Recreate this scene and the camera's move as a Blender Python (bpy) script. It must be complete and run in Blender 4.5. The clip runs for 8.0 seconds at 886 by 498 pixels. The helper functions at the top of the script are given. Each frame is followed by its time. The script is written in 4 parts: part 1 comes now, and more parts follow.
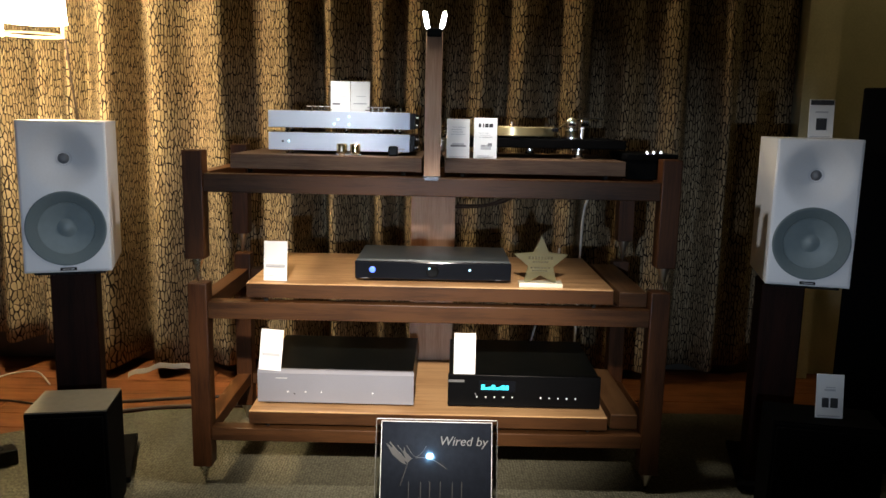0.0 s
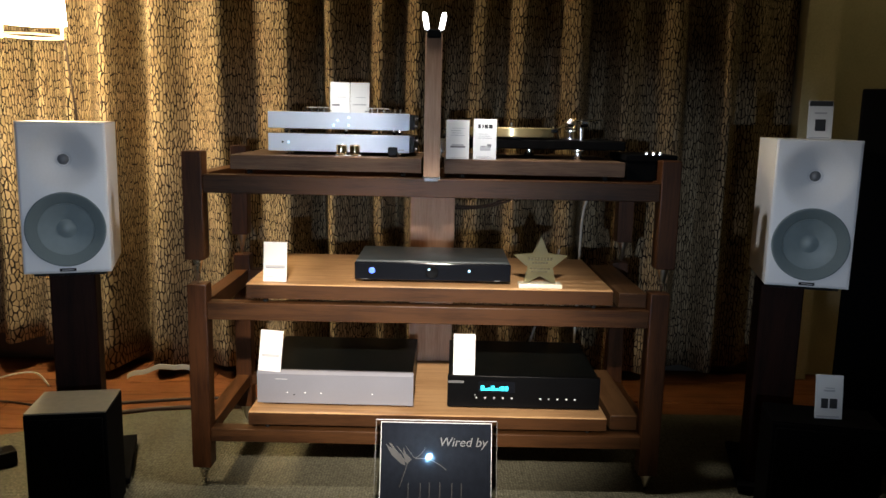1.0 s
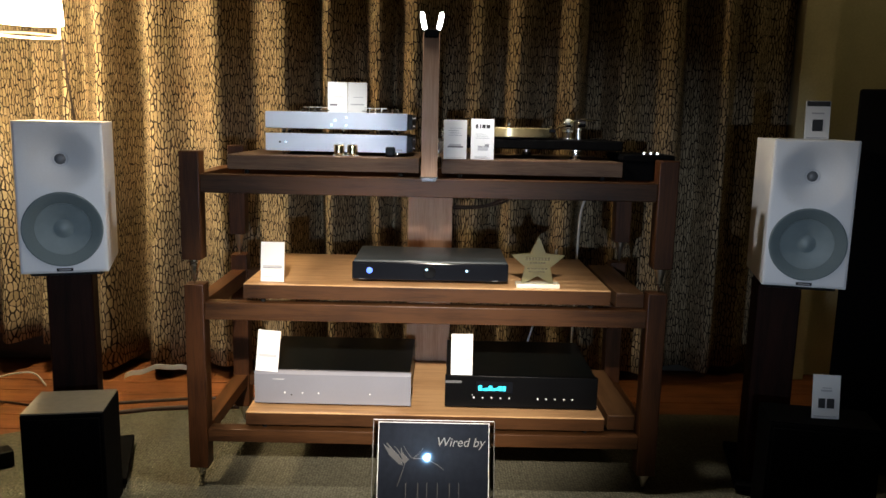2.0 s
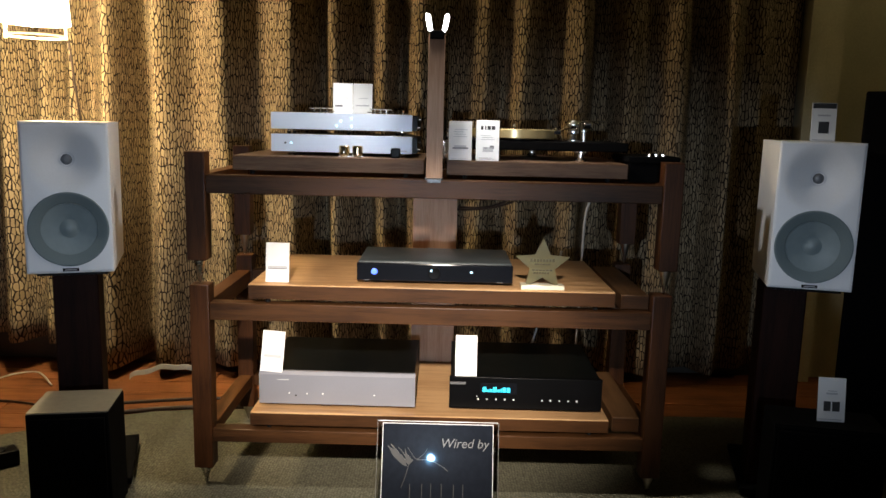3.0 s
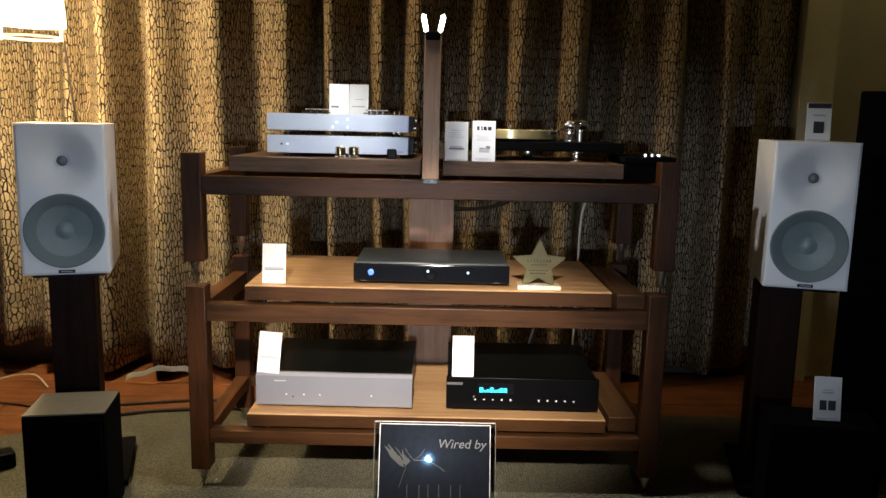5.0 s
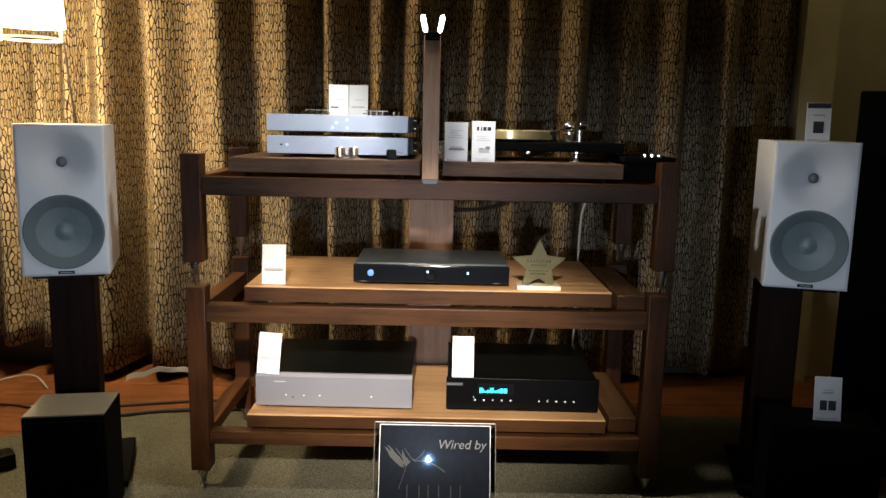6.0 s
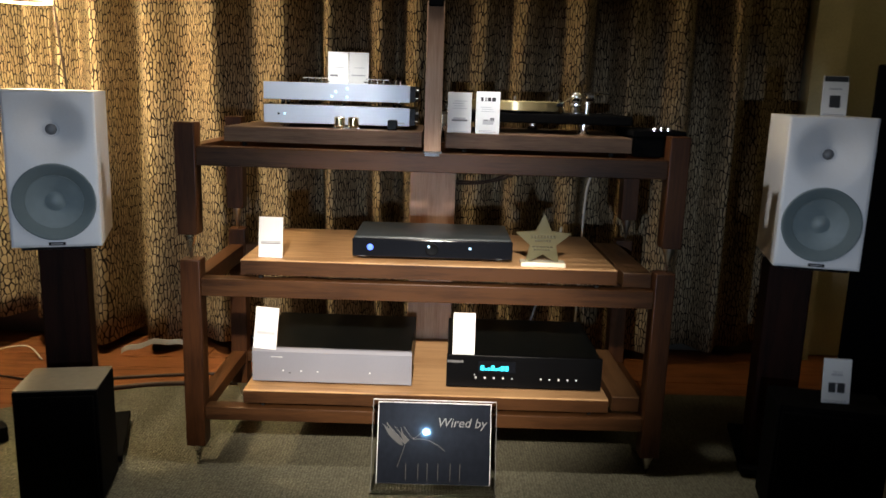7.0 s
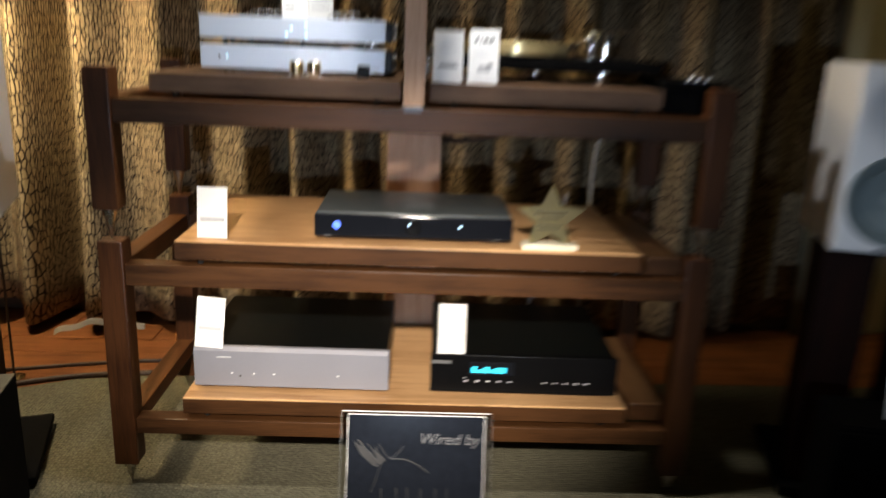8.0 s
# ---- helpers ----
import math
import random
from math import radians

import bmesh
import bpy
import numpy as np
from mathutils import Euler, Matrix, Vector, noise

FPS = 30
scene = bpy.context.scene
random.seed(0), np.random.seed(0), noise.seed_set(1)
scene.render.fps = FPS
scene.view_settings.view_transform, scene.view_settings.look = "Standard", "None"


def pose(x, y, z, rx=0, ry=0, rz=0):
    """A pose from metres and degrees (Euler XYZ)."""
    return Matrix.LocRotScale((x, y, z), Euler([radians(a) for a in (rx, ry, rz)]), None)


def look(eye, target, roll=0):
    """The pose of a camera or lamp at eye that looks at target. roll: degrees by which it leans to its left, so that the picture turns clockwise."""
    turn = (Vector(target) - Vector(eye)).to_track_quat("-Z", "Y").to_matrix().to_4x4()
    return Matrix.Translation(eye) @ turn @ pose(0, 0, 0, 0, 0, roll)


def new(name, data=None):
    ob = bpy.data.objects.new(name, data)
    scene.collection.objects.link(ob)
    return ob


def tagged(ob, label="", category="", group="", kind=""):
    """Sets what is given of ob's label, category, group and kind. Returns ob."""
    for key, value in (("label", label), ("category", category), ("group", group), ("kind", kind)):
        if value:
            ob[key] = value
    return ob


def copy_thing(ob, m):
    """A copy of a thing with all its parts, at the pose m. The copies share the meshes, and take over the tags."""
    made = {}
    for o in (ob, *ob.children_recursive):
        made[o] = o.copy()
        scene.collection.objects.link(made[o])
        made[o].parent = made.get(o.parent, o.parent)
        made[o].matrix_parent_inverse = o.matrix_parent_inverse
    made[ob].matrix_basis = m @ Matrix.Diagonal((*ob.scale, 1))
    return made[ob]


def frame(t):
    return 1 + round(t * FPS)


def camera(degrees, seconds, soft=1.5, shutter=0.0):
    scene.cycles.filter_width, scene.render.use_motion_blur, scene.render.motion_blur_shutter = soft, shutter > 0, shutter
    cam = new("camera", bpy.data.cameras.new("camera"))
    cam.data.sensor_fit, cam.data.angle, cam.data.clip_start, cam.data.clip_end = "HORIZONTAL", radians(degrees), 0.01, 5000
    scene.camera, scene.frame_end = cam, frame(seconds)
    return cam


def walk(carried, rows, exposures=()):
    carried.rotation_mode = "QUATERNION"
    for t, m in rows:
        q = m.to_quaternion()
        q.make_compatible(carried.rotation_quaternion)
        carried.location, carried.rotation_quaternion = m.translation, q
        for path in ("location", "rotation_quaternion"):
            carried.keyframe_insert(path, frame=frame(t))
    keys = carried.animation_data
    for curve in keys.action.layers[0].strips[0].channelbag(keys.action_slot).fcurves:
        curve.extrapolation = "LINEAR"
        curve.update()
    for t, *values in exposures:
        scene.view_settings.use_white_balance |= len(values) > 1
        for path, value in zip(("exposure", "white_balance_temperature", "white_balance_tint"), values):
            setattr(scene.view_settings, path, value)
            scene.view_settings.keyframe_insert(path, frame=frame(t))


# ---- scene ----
# ---------------------------------------------------------------- camera
cam = camera(60.00, 8.0, soft=1.5, shutter=1.0)
ROWS = [
    (0.0, 0.0002, 0.0001, 1.0183, 0.048, -9.553, -1.216),
    (0.5, 0.0015, -0.0018, 1.0181, 0.221, -9.427, -1.223),
    (1.0, -0.0017, -0.0013, 1.0169, -0.038, -9.442, -1.221),
    (1.5, -0.0000, -0.0005, 1.0162, -0.300, -9.453, -1.214),
    (3.0, -0.0006, -0.0008, 1.0180, 0.196, -9.389, -1.386),
    (3.5, -0.0011, -0.0023, 1.0171, -0.004, -9.399, -1.330),
    (4.0, 0.0002, -0.0024, 1.0160, -0.092, -9.359, -1.331),
    (4.5, -0.0008, -0.0026, 1.0169, -0.100, -9.331, -1.299),
    (6.0, 0.0005, -0.0014, 1.0172, -0.085, -9.277, -1.179),
    (6.5, -0.0006, 0.0041, 1.0182, -0.194, -9.914, -1.115),
    (7.0, -0.0065, 0.0554, 1.0171, -0.052, -11.452, -1.778),
    (7.2, -0.0113, 0.0974, 1.0302, -0.239, -11.216, -2.653),
    (7.4, -0.0328, 0.1621, 1.0404, -1.795, -12.516, -3.397),
    (7.5, -0.0337, 0.2069, 1.0401, -2.270, -13.340, -3.477),
    (7.7, -0.0405, 0.2855, 1.0455, -3.686, -14.096, -3.403),
    (7.9, -0.0243, 0.3681, 1.0305, -2.482, -14.705, -3.036),
    (8.0, -0.0109, 0.4527, 1.0125, -1.351, -15.581, -2.257),
]
EXPOSURES = [(0.0, 0.0), (6.5, 0.0), (7.0, 0.0), (7.5, -0.08), (8.0, 0.06)]
walk(cam, [(t, pose(x, y, z, 90 + pitch, roll, yaw)) for t, x, y, z, yaw, pitch, roll in ROWS], EXPOSURES)

# ---------------------------------------------------------------- light
world = bpy.data.worlds.new("room_dark")
scene.world = world
world.use_nodes = True
world.node_tree.nodes["Background"].inputs[0].default_value = (0.5, 0.55, 0.7, 1)
world.node_tree.nodes["Background"].inputs[1].default_value = 0.0002


def lamp(name, kind, m, power, colour, size=0.1, spread=180, spot=None):
    data = bpy.data.lights.new(name, kind)
    data.energy, data.color = power, colour
    if kind == "AREA":
        data.shape, data.size, data.spread = "DISK", size, radians(spread)
    else:
        data.shadow_soft_size = size
    if spot:
        data.spot_size, data.spot_blend = radians(spot[0]), spot[1]
    ob = new(name, data)
    ob.matrix_world = m
    return ob


# ceiling downlight, warm track spot on the lower shelves, unseen cool light behind the viewer, twin lamp on the post,
# shaded lamp by the curtain
lamp("ceiling_downlight", "SPOT", look((-0.12, 1.88, 2.65), (-0.10, 1.95, 0.0)), 100, (1.0, 0.94, 0.82), 0.07, spot=(54, 0.9))
track = lamp("ceiling_track_spot", "SPOT", look((-0.10, -1.40, 2.40), (-0.09, 2.05, 0.36)), 1500, (1.0, 0.89, 0.75), 0.05, spot=(15.5, 1.0))
track.scale = (1.34, 1.0, 1.0)
glow = lamp("screen_glow", "SPOT", look((-0.05, -1.70, 0.86), (-0.05, 2.0, 0.66)), 150, (0.66, 0.80, 1.0), 0.013, spot=(20, 1.0))
glow.scale = (3.0, 1.0, 1.0)
for side in (-1, 1):
    lamp("post_lamp_light", "SPOT", look((-0.0275 + 0.02 * side, 1.94, 1.275), (-0.0275 + 0.82 * side, 1.86, 0.62)), 11, (1.0, 0.97, 0.94), 0.02, spot=(104, 0.5))
lamp("shade_bulb", "POINT", pose(-1.303, 2.50, 1.368), 34, (1.0, 0.85, 0.60), 0.03)
# unseen fill added to brighten the wall pier, no fixture behind it
lamp("corner_glow", "POINT", pose(1.95, 2.55, 2.45), 4.0, (1.0, 0.84, 0.46), 0.1)


# ---------------------------------------------------------------- materials
def material(name):
    m = bpy.data.materials.new(name)
    m.use_nodes = True
    return m, m.node_tree.nodes, m.node_tree.links, m.node_tree.nodes["Principled BSDF"]


def plain(name, colour, rough=0.5, metal=0.0, bump=0.0, grain=60.0, vary=0.12, emit=None, coat=0.0, gloss=0.5):
    """A surface of one colour with cloudy wear, grain and fine relief."""
    m, n, l, b = material(name)
    tc = n.new("ShaderNodeTexCoord")
    big, fine = n.new("ShaderNodeTexNoise"), n.new("ShaderNodeTexNoise")
    big.inputs["Scale"].default_value, fine.inputs["Scale"].default_value = 9.0, grain
    big.inputs["Detail"].default_value, fine.inputs["Detail"].default_value = 5.0, 3.0
    for t in (big, fine):
        l.new(tc.outputs["Object"], t.inputs["Vector"])
    add = n.new("ShaderNodeMath")
    l.new(big.outputs["Fac"], add.inputs[0]), l.new(fine.outputs["Fac"], add.inputs[1])
    ramp = n.new("ShaderNodeMapRange")
    ramp.inputs["From Min"].default_value, ramp.inputs["From Max"].default_value = 0.6, 1.4
    ramp.inputs["To Min"].default_value, ramp.inputs["To Max"].default_value = 1 - vary, 1 + vary
    l.new(add.outputs[0], ramp.inputs["Value"])
    mul = n.new("ShaderNodeVectorMath")
    mul.operation = "SCALE"
    mul.inputs[0].default_value = colour
    l.new(ramp.outputs[0], mul.inputs["Scale"])
    l.new(mul.outputs[0], b.inputs["Base Color"])
    rr = n.new("ShaderNodeMapRange")
    rr.inputs["To Min"].default_value, rr.inputs["To Max"].default_value = max(0.02, rough - min(0.08, rough / 2)), min(1, rough + min(0.08, rough / 2))
    l.new(big.outputs["Fac"], rr.inputs["Value"])
    l.new(rr.outputs[0], b.inputs["Roughness"])
    b.inputs["Metallic"].default_value = metal
    b.inputs["Specular IOR Level"].default_value = gloss
    b.inputs["Coat Weight"].default_value = coat
    if bump:
        bp = n.new("ShaderNodeBump")
        bp.inputs["Strength"].default_value, bp.inputs["Distance"].default_value = bump, 0.001
        l.new(fine.outputs["Fac"], bp.inputs["Height"])
        l.new(bp.outputs[0], b.inputs["Normal"])
    if emit:
        b.inputs["Emission Color"].default_value = (*emit[0], 1)
        b.inputs["Emission Strength"].default_value = emit[1]
    return m


def wood(name, dark, light, along="x", rough=0.42, gloss=0.22):
    """Stained timber: long grain along one axis, knots and a thin lacquer."""
    m, n, l, b = material(name)
    tc, mp = n.new("ShaderNodeTexCoord"), n.new("ShaderNodeMapping")
    mp.inputs["Scale"].default_value = {"x": (1.3, 22, 22), "y": (22, 1.3, 22), "z": (22, 22, 1.3)}[along]
    info = n.new("ShaderNodeObjectInfo")
    shift = n.new("ShaderNodeVectorMath")
    shift.operation = "SCALE"
    shift.inputs[0].default_value = (7.0, 3.0, 5.0)
    l.new(info.outputs["Random"], shift.inputs["Scale"])
    l.new(shift.outputs[0], mp.inputs["Location"])
    l.new(tc.outputs["Object"], mp.inputs["Vector"])
    a, f, k = n.new("ShaderNodeTexNoise"), n.new("ShaderNodeTexNoise"), n.new("ShaderNodeTexNoise")
    a.inputs["Scale"].default_value, a.inputs["Detail"].default_value, a.inputs["Distortion"].default_value = 2.2, 6, 0.8
    f.inputs["Scale"].default_value, f.inputs["Detail"].default_value = 18, 4
    k.inputs["Scale"].default_value, k.inputs["Detail"].default_value = 5, 2
    l.new(mp.outputs[0], a.inputs["Vector"]), l.new(mp.outputs[0], f.inputs["Vector"]), l.new(tc.outputs["Object"], k.inputs["Vector"])
    mix = n.new("ShaderNodeMath")
    mix.operation = "MULTIPLY_ADD"
    mix.inputs[1].default_value = 0.65
    l.new(f.outputs["Fac"], mix.inputs[0]), l.new(a.outputs["Fac"], mix.inputs[2])
    mix2 = n.new("ShaderNodeMath")
    mix2.operation = "MULTIPLY_ADD"
    mix2.inputs[1].default_value = 0.75
    l.new(k.outputs["Fac"], mix2.inputs[0]), l.new(mix.outputs[0], mix2.inputs[2])
    ramp = n.new("ShaderNodeValToRGB")
    ramp.color_ramp.elements[0].position, ramp.color_ramp.elements[1].position = 0.55, 1.0
    ramp.color_ramp.elements[0].color, ramp.color_ramp.elements[1].color = (*dark, 1), (*light, 1)
    sub = n.new("ShaderNodeMath")
    sub.operation = "SUBTRACT"
    sub.inputs[1].default_value = 0.32
    l.new(mix2.outputs[0], sub.inputs[0])
    l.new(sub.outputs[0], ramp.inputs["Fac"])
    l.new(ramp.outputs["Color"], b.inputs["Base Color"])
    b.inputs["Roughness"].default_value = rough
    b.inputs["Specular IOR Level"].default_value = gloss
    bp = n.new("ShaderNodeBump")
    bp.inputs["Strength"].default_value, bp.inputs["Distance"].default_value = 0.25, 0.0008
    l.new(f.outputs["Fac"], bp.inputs["Height"])
    l.new(bp.outputs[0], b.inputs["Normal"])
    return m


def curtain_cloth():
    """Heavy curtain cloth: upright pale oval cells, staggered, with dark woven gaps between, in the cloth's own run."""
    m, n, l, b = material("curtain_cloth")
    uv, mp = n.new("ShaderNodeTexCoord"), n.new("ShaderNodeMapping")
    mp.inputs["Scale"].default_value = (1 / 0.0108, 1 / 0.0345, 1)
    l.new(uv.outputs["UV"], mp.inputs["Vector"])
    wob, brk = n.new("ShaderNodeTexNoise"), n.new("ShaderNodeTexNoise")
    wob.inputs["Scale"].default_value, wob.inputs["Detail"].default_value = 1.6, 2
    brk.inputs["Scale"].default_value, brk.inputs["Detail"].default_value = 0.9, 3
    l.new(mp.outputs[0], wob.inputs["Vector"]), l.new(mp.outputs[0], brk.inputs["Vector"])
    base = n.new("ShaderNodeVectorMath")
    base.operation = "MULTIPLY_ADD"
    base.inputs[1].default_value = (0.22, 0.22, 0)
    l.new(wob.outputs["Color"], base.inputs[0]), l.new(mp.outputs[0], base.inputs[2])
    width = n.new("ShaderNodeMapRange")
    width.inputs["From Min"].default_value, width.inputs["From Max"].default_value = 0.35, 0.68
    width.inputs["To Min"].default_value, width.inputs["To Max"].default_value = 0.04, 0.15
    l.new(brk.outputs["Fac"], width.inputs["Value"])
    edge, mid = n.new("ShaderNodeTexVoronoi"), n.new("ShaderNodeTexVoronoi")
    edge.feature = "DISTANCE_TO_EDGE"
    for v in (edge, mid):
        v.voronoi_dimensions = "2D"
        v.inputs["Scale"].default_value, v.inputs["Randomness"].default_value = 1.0, 0.85
        l.new(base.outputs[0], v.inputs["Vector"])
    hit = n.new("ShaderNodeMapRange")
    hit.interpolation_type = "SMOOTHSTEP"
    low = n.new("ShaderNodeMath")
    low.operation = "MULTIPLY"
    low.inputs[1].default_value = 0.55
    l.new(width.outputs[0], low.inputs[0])
    l.new(edge.outputs["Distance"], hit.inputs["Value"])
    l.new(low.outputs[0], hit.inputs["From Min"]), l.new(width.outputs[0], hit.inputs["From Max"])
    # upright gaps as wide as the level ones
    side, step, far, gap = n.new("ShaderNodeTexVoronoi"), n.new("ShaderNodeVectorMath"), n.new("ShaderNodeVectorMath"), n.new("ShaderNodeMath")
    side.voronoi_dimensions = "2D"
    side.inputs["Scale"].default_value, side.inputs["Randomness"].default_value = 1.0, 0.85
    scaled = n.new("ShaderNodeVectorMath")
    scaled.operation, scaled.inputs[0].default_value = "SCALE", (2.5, 0.0, 0.0)
    l.new(width.outputs[0], scaled.inputs["Scale"])
    l.new(base.outputs[0], step.inputs[0]), l.new(scaled.outputs[0], step.inputs[1])
    l.new(step.outputs[0], side.inputs["Vector"])
    far.operation, gap.operation = "DISTANCE", "LESS_THAN"
    l.new(mid.outputs["Position"], far.inputs[0]), l.new(side.outputs["Position"], far.inputs[1])
    gap.inputs[1].default_value = 0.001
    l.new(far.outputs["Value"], gap.inputs[0])
    both = n.new("ShaderNodeMath")
    both.operation = "MULTIPLY"
    l.new(hit.outputs[0], both.inputs[0]), l.new(gap.outputs[0], both.inputs[1])
    cell = n.new("ShaderNodeMix")
    cell.data_type = "RGBA"
    cell.inputs[6].default_value, cell.inputs[7].default_value = (0.205, 0.150, 0.086, 1), (0.395, 0.305, 0.190, 1)
    l.new(mid.outputs["Color"], cell.inputs[0])
    mix = n.new("ShaderNodeMix")
    mix.data_type = "RGBA"
    mix.inputs[6].default_value = (0.012, 0.007, 0.004, 1)
    l.new(both.outputs[0], mix.inputs[0]), l.new(cell.outputs[2], mix.inputs[7])
    l.new(mix.outputs[2], b.inputs["Base Color"])
    b.inputs["Roughness"].default_value = 0.8
    b.inputs["Specular IOR Level"].default_value = 0.2
    weave = n.new("ShaderNodeTexNoise")
    weave.inputs["Scale"].default_value = 9.0
    l.new(mp.outputs[0], weave.inputs["Vector"])
    bp = n.new("ShaderNodeBump")
    bp.inputs["Strength"].default_value, bp.inputs["Distance"].default_value = 0.3, 0.001
    l.new(weave.outputs["Fac"], bp.inputs["Height"])
    l.new(bp.outputs[0], b.inputs["Normal"])
    return m


def carpet_cloth():
    """Loop-pile carpet, beige green, in a basket weave of small tufts."""
    m, n, l, b = material("carpet_pile")
    tc = n.new("ShaderNodeTexCoord")
    chk, big, fine = n.new("ShaderNodeTexVoronoi"), n.new("ShaderNodeTexNoise"), n.new("ShaderNodeTexNoise")
    chk.inputs["Scale"].default_value, chk.inputs["Randomness"].default_value = 125, 0.5
    big.inputs["Scale"].default_value, big.inputs["Detail"].default_value = 4, 4
    fine.inputs["Scale"].default_value, fine.inputs["Detail"].default_value = 220, 2
    for t in (chk, big, fine):
        l.new(tc.outputs["Object"], t.inputs["Vector"])
    ramp = n.new("ShaderNodeValToRGB")
    ramp.color_ramp.elements[0].color, ramp.color_ramp.elements[1].color = (0.175, 0.160, 0.103, 1), (0.058, 0.053, 0.033, 1)
    ramp.color_ramp.elements[1].position = 0.75
    l.new(chk.outputs["Distance"], ramp.inputs["Fac"])
    mr = n.new("ShaderNodeMapRange")
    mr.inputs["To Min"].default_value, mr.inputs["To Max"].default_value = 0.65, 1.35
    l.new(big.outputs["Fac"], mr.inputs["Value"])
    mul = n.new("ShaderNodeVectorMath")
    mul.operation = "SCALE"
    l.new(ramp.outputs["Color"], mul.inputs[0]), l.new(mr.outputs[0], mul.inputs["Scale"])
    l.new(mul.outputs[0], b.inputs["Base Color"])
    b.inputs["Roughness"].default_value = 0.95
    bp = n.new("ShaderNodeBump")
    bp.inputs["Strength"].default_value, bp.inputs["Distance"].default_value = 0.9, 0.004
    bp.invert = True
    l.new(chk.outputs["Distance"], bp.inputs["Height"])
    l.new(bp.outputs[0], b.inputs["Normal"])
    return m


def clear(name, colour, rough=0.03, ior=1.49):
    m, n, l, b = material(name)
    b.inputs["Base Color"].default_value = (*colour, 1)
    b.inputs["Transmission Weight"].default_value = 1.0
    b.inputs["Roughness"].default_value, b.inputs["IOR"].default_value = rough, ior
    return m


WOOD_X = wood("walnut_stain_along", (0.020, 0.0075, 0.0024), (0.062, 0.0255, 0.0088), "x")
WOOD_Y = wood("walnut_stain_deep", (0.034, 0.0115, 0.0032), (0.098, 0.037, 0.0115), "y")
WOOD_Z = wood("walnut_stain_upright", (0.022, 0.0070, 0.0022), (0.066, 0.0235, 0.0075), "z")
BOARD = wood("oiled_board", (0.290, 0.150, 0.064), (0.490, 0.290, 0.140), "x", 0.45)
STAND_WOOD = wood("dark_stand_wood", (0.006, 0.0018, 0.001), (0.018, 0.0055, 0.003), "z", 0.6, 0.08)
FLOOR_WOOD = wood("red_oak_floor", (0.110, 0.036, 0.012), (0.230, 0.084, 0.030), "x", 0.6, 0.10)
POST_WOOD = wood("pale_post_wood", (0.47, 0.265, 0.165), (0.64, 0.415, 0.285), "z", 0.5)
CURTAIN = curtain_cloth()
CARPET = carpet_cloth()
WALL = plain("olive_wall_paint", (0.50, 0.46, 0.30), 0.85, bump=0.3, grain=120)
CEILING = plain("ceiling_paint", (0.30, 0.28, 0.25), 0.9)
DARKWALL = plain("dark_wall", (0.10, 0.09, 0.075), 0.9)
WHITE_LACQUER = plain("satin_white_lacquer", (0.82, 0.82, 0.83), 0.42, vary=0.03, grain=200, bump=0.05)
CONE = plain("grey_grille_cloth", (0.150, 0.190, 0.195), 0.6, bump=0.6, grain=500, vary=0.1)
CONE_IN = plain("grey_cone", (0.22, 0.27, 0.28), 0.42, vary=0.08)
TWEETER_RING = plain("pale_tweeter_ring", (0.74, 0.74, 0.76), 0.5)
TWEETER = plain("titanium_dome", (0.15, 0.155, 0.165), 0.4)
BLACK = plain("black_satin_metal", (0.0028, 0.0028, 0.0032), 0.36, bump=0.1, grain=300, gloss=0.10)
BLACK_MATT = plain("black_matt_vinyl", (0.0022, 0.002, 0.002), 0.8, bump=0.3, grain=200, gloss=0.05)
BLACK_TOP = plain("black_case_top", (0.0035, 0.0042, 0.004), 0.36, bump=0.1, grain=300, gloss=0.16)
CHARCOAL = plain("charcoal_case", (0.045, 0.052, 0.056), 0.32, bump=0.1, grain=300, gloss=0.5)
GLOSS = plain("black_gloss_panel", (0.006, 0.007, 0.010), 0.12, vary=0.05)
SILVER = plain("brushed_silver", (0.27, 0.27, 0.31), 0.5, metal=0.4, vary=0.04, grain=300, bump=0.1)
PREAMP_SILVER = plain("pale_anodised_front", (0.64, 0.70, 0.80), 0.45, metal=0.25, vary=0.03, grain=300)
CHROME = plain("chrome", (0.85, 0.84, 0.82), 0.16, metal=1.0, vary=0.03)
STEEL = plain("satin_steel", (0.55, 0.50, 0.44), 0.28, metal=1.0, vary=0.08)
DARK_STEEL = plain("dark_steel", (0.10, 0.10, 0.105), 0.35, metal=0.8, vary=0.08)
BRASS = plain("champagne_brass", (0.72, 0.60, 0.38), 0.18, metal=1.0, vary=0.05)
PAPER = plain("white_card", (0.82, 0.82, 0.81), 0.7, vary=0.02, grain=300)
INK = plain("grey_ink", (0.20, 0.20, 0.21), 0.7)
INK_DARK = plain("black_ink", (0.03, 0.03, 0.032), 0.6)
INK_PALE = plain("pale_grey_ink", (0.50, 0.50, 0.52), 0.7)
SIGN_BLACK = plain("black_print_blue_glint", (0.012, 0.014, 0.020), 0.02, vary=0.2)
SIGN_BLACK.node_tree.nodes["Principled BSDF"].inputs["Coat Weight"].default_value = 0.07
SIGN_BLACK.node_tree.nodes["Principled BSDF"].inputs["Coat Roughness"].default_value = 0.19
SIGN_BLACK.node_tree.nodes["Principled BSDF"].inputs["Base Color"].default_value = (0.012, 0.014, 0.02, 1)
# the blue of the lamp's glint and halo is put into these tints
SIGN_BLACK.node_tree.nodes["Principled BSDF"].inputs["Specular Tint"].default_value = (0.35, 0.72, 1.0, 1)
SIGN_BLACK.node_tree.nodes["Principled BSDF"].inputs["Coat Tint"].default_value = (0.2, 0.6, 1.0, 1)
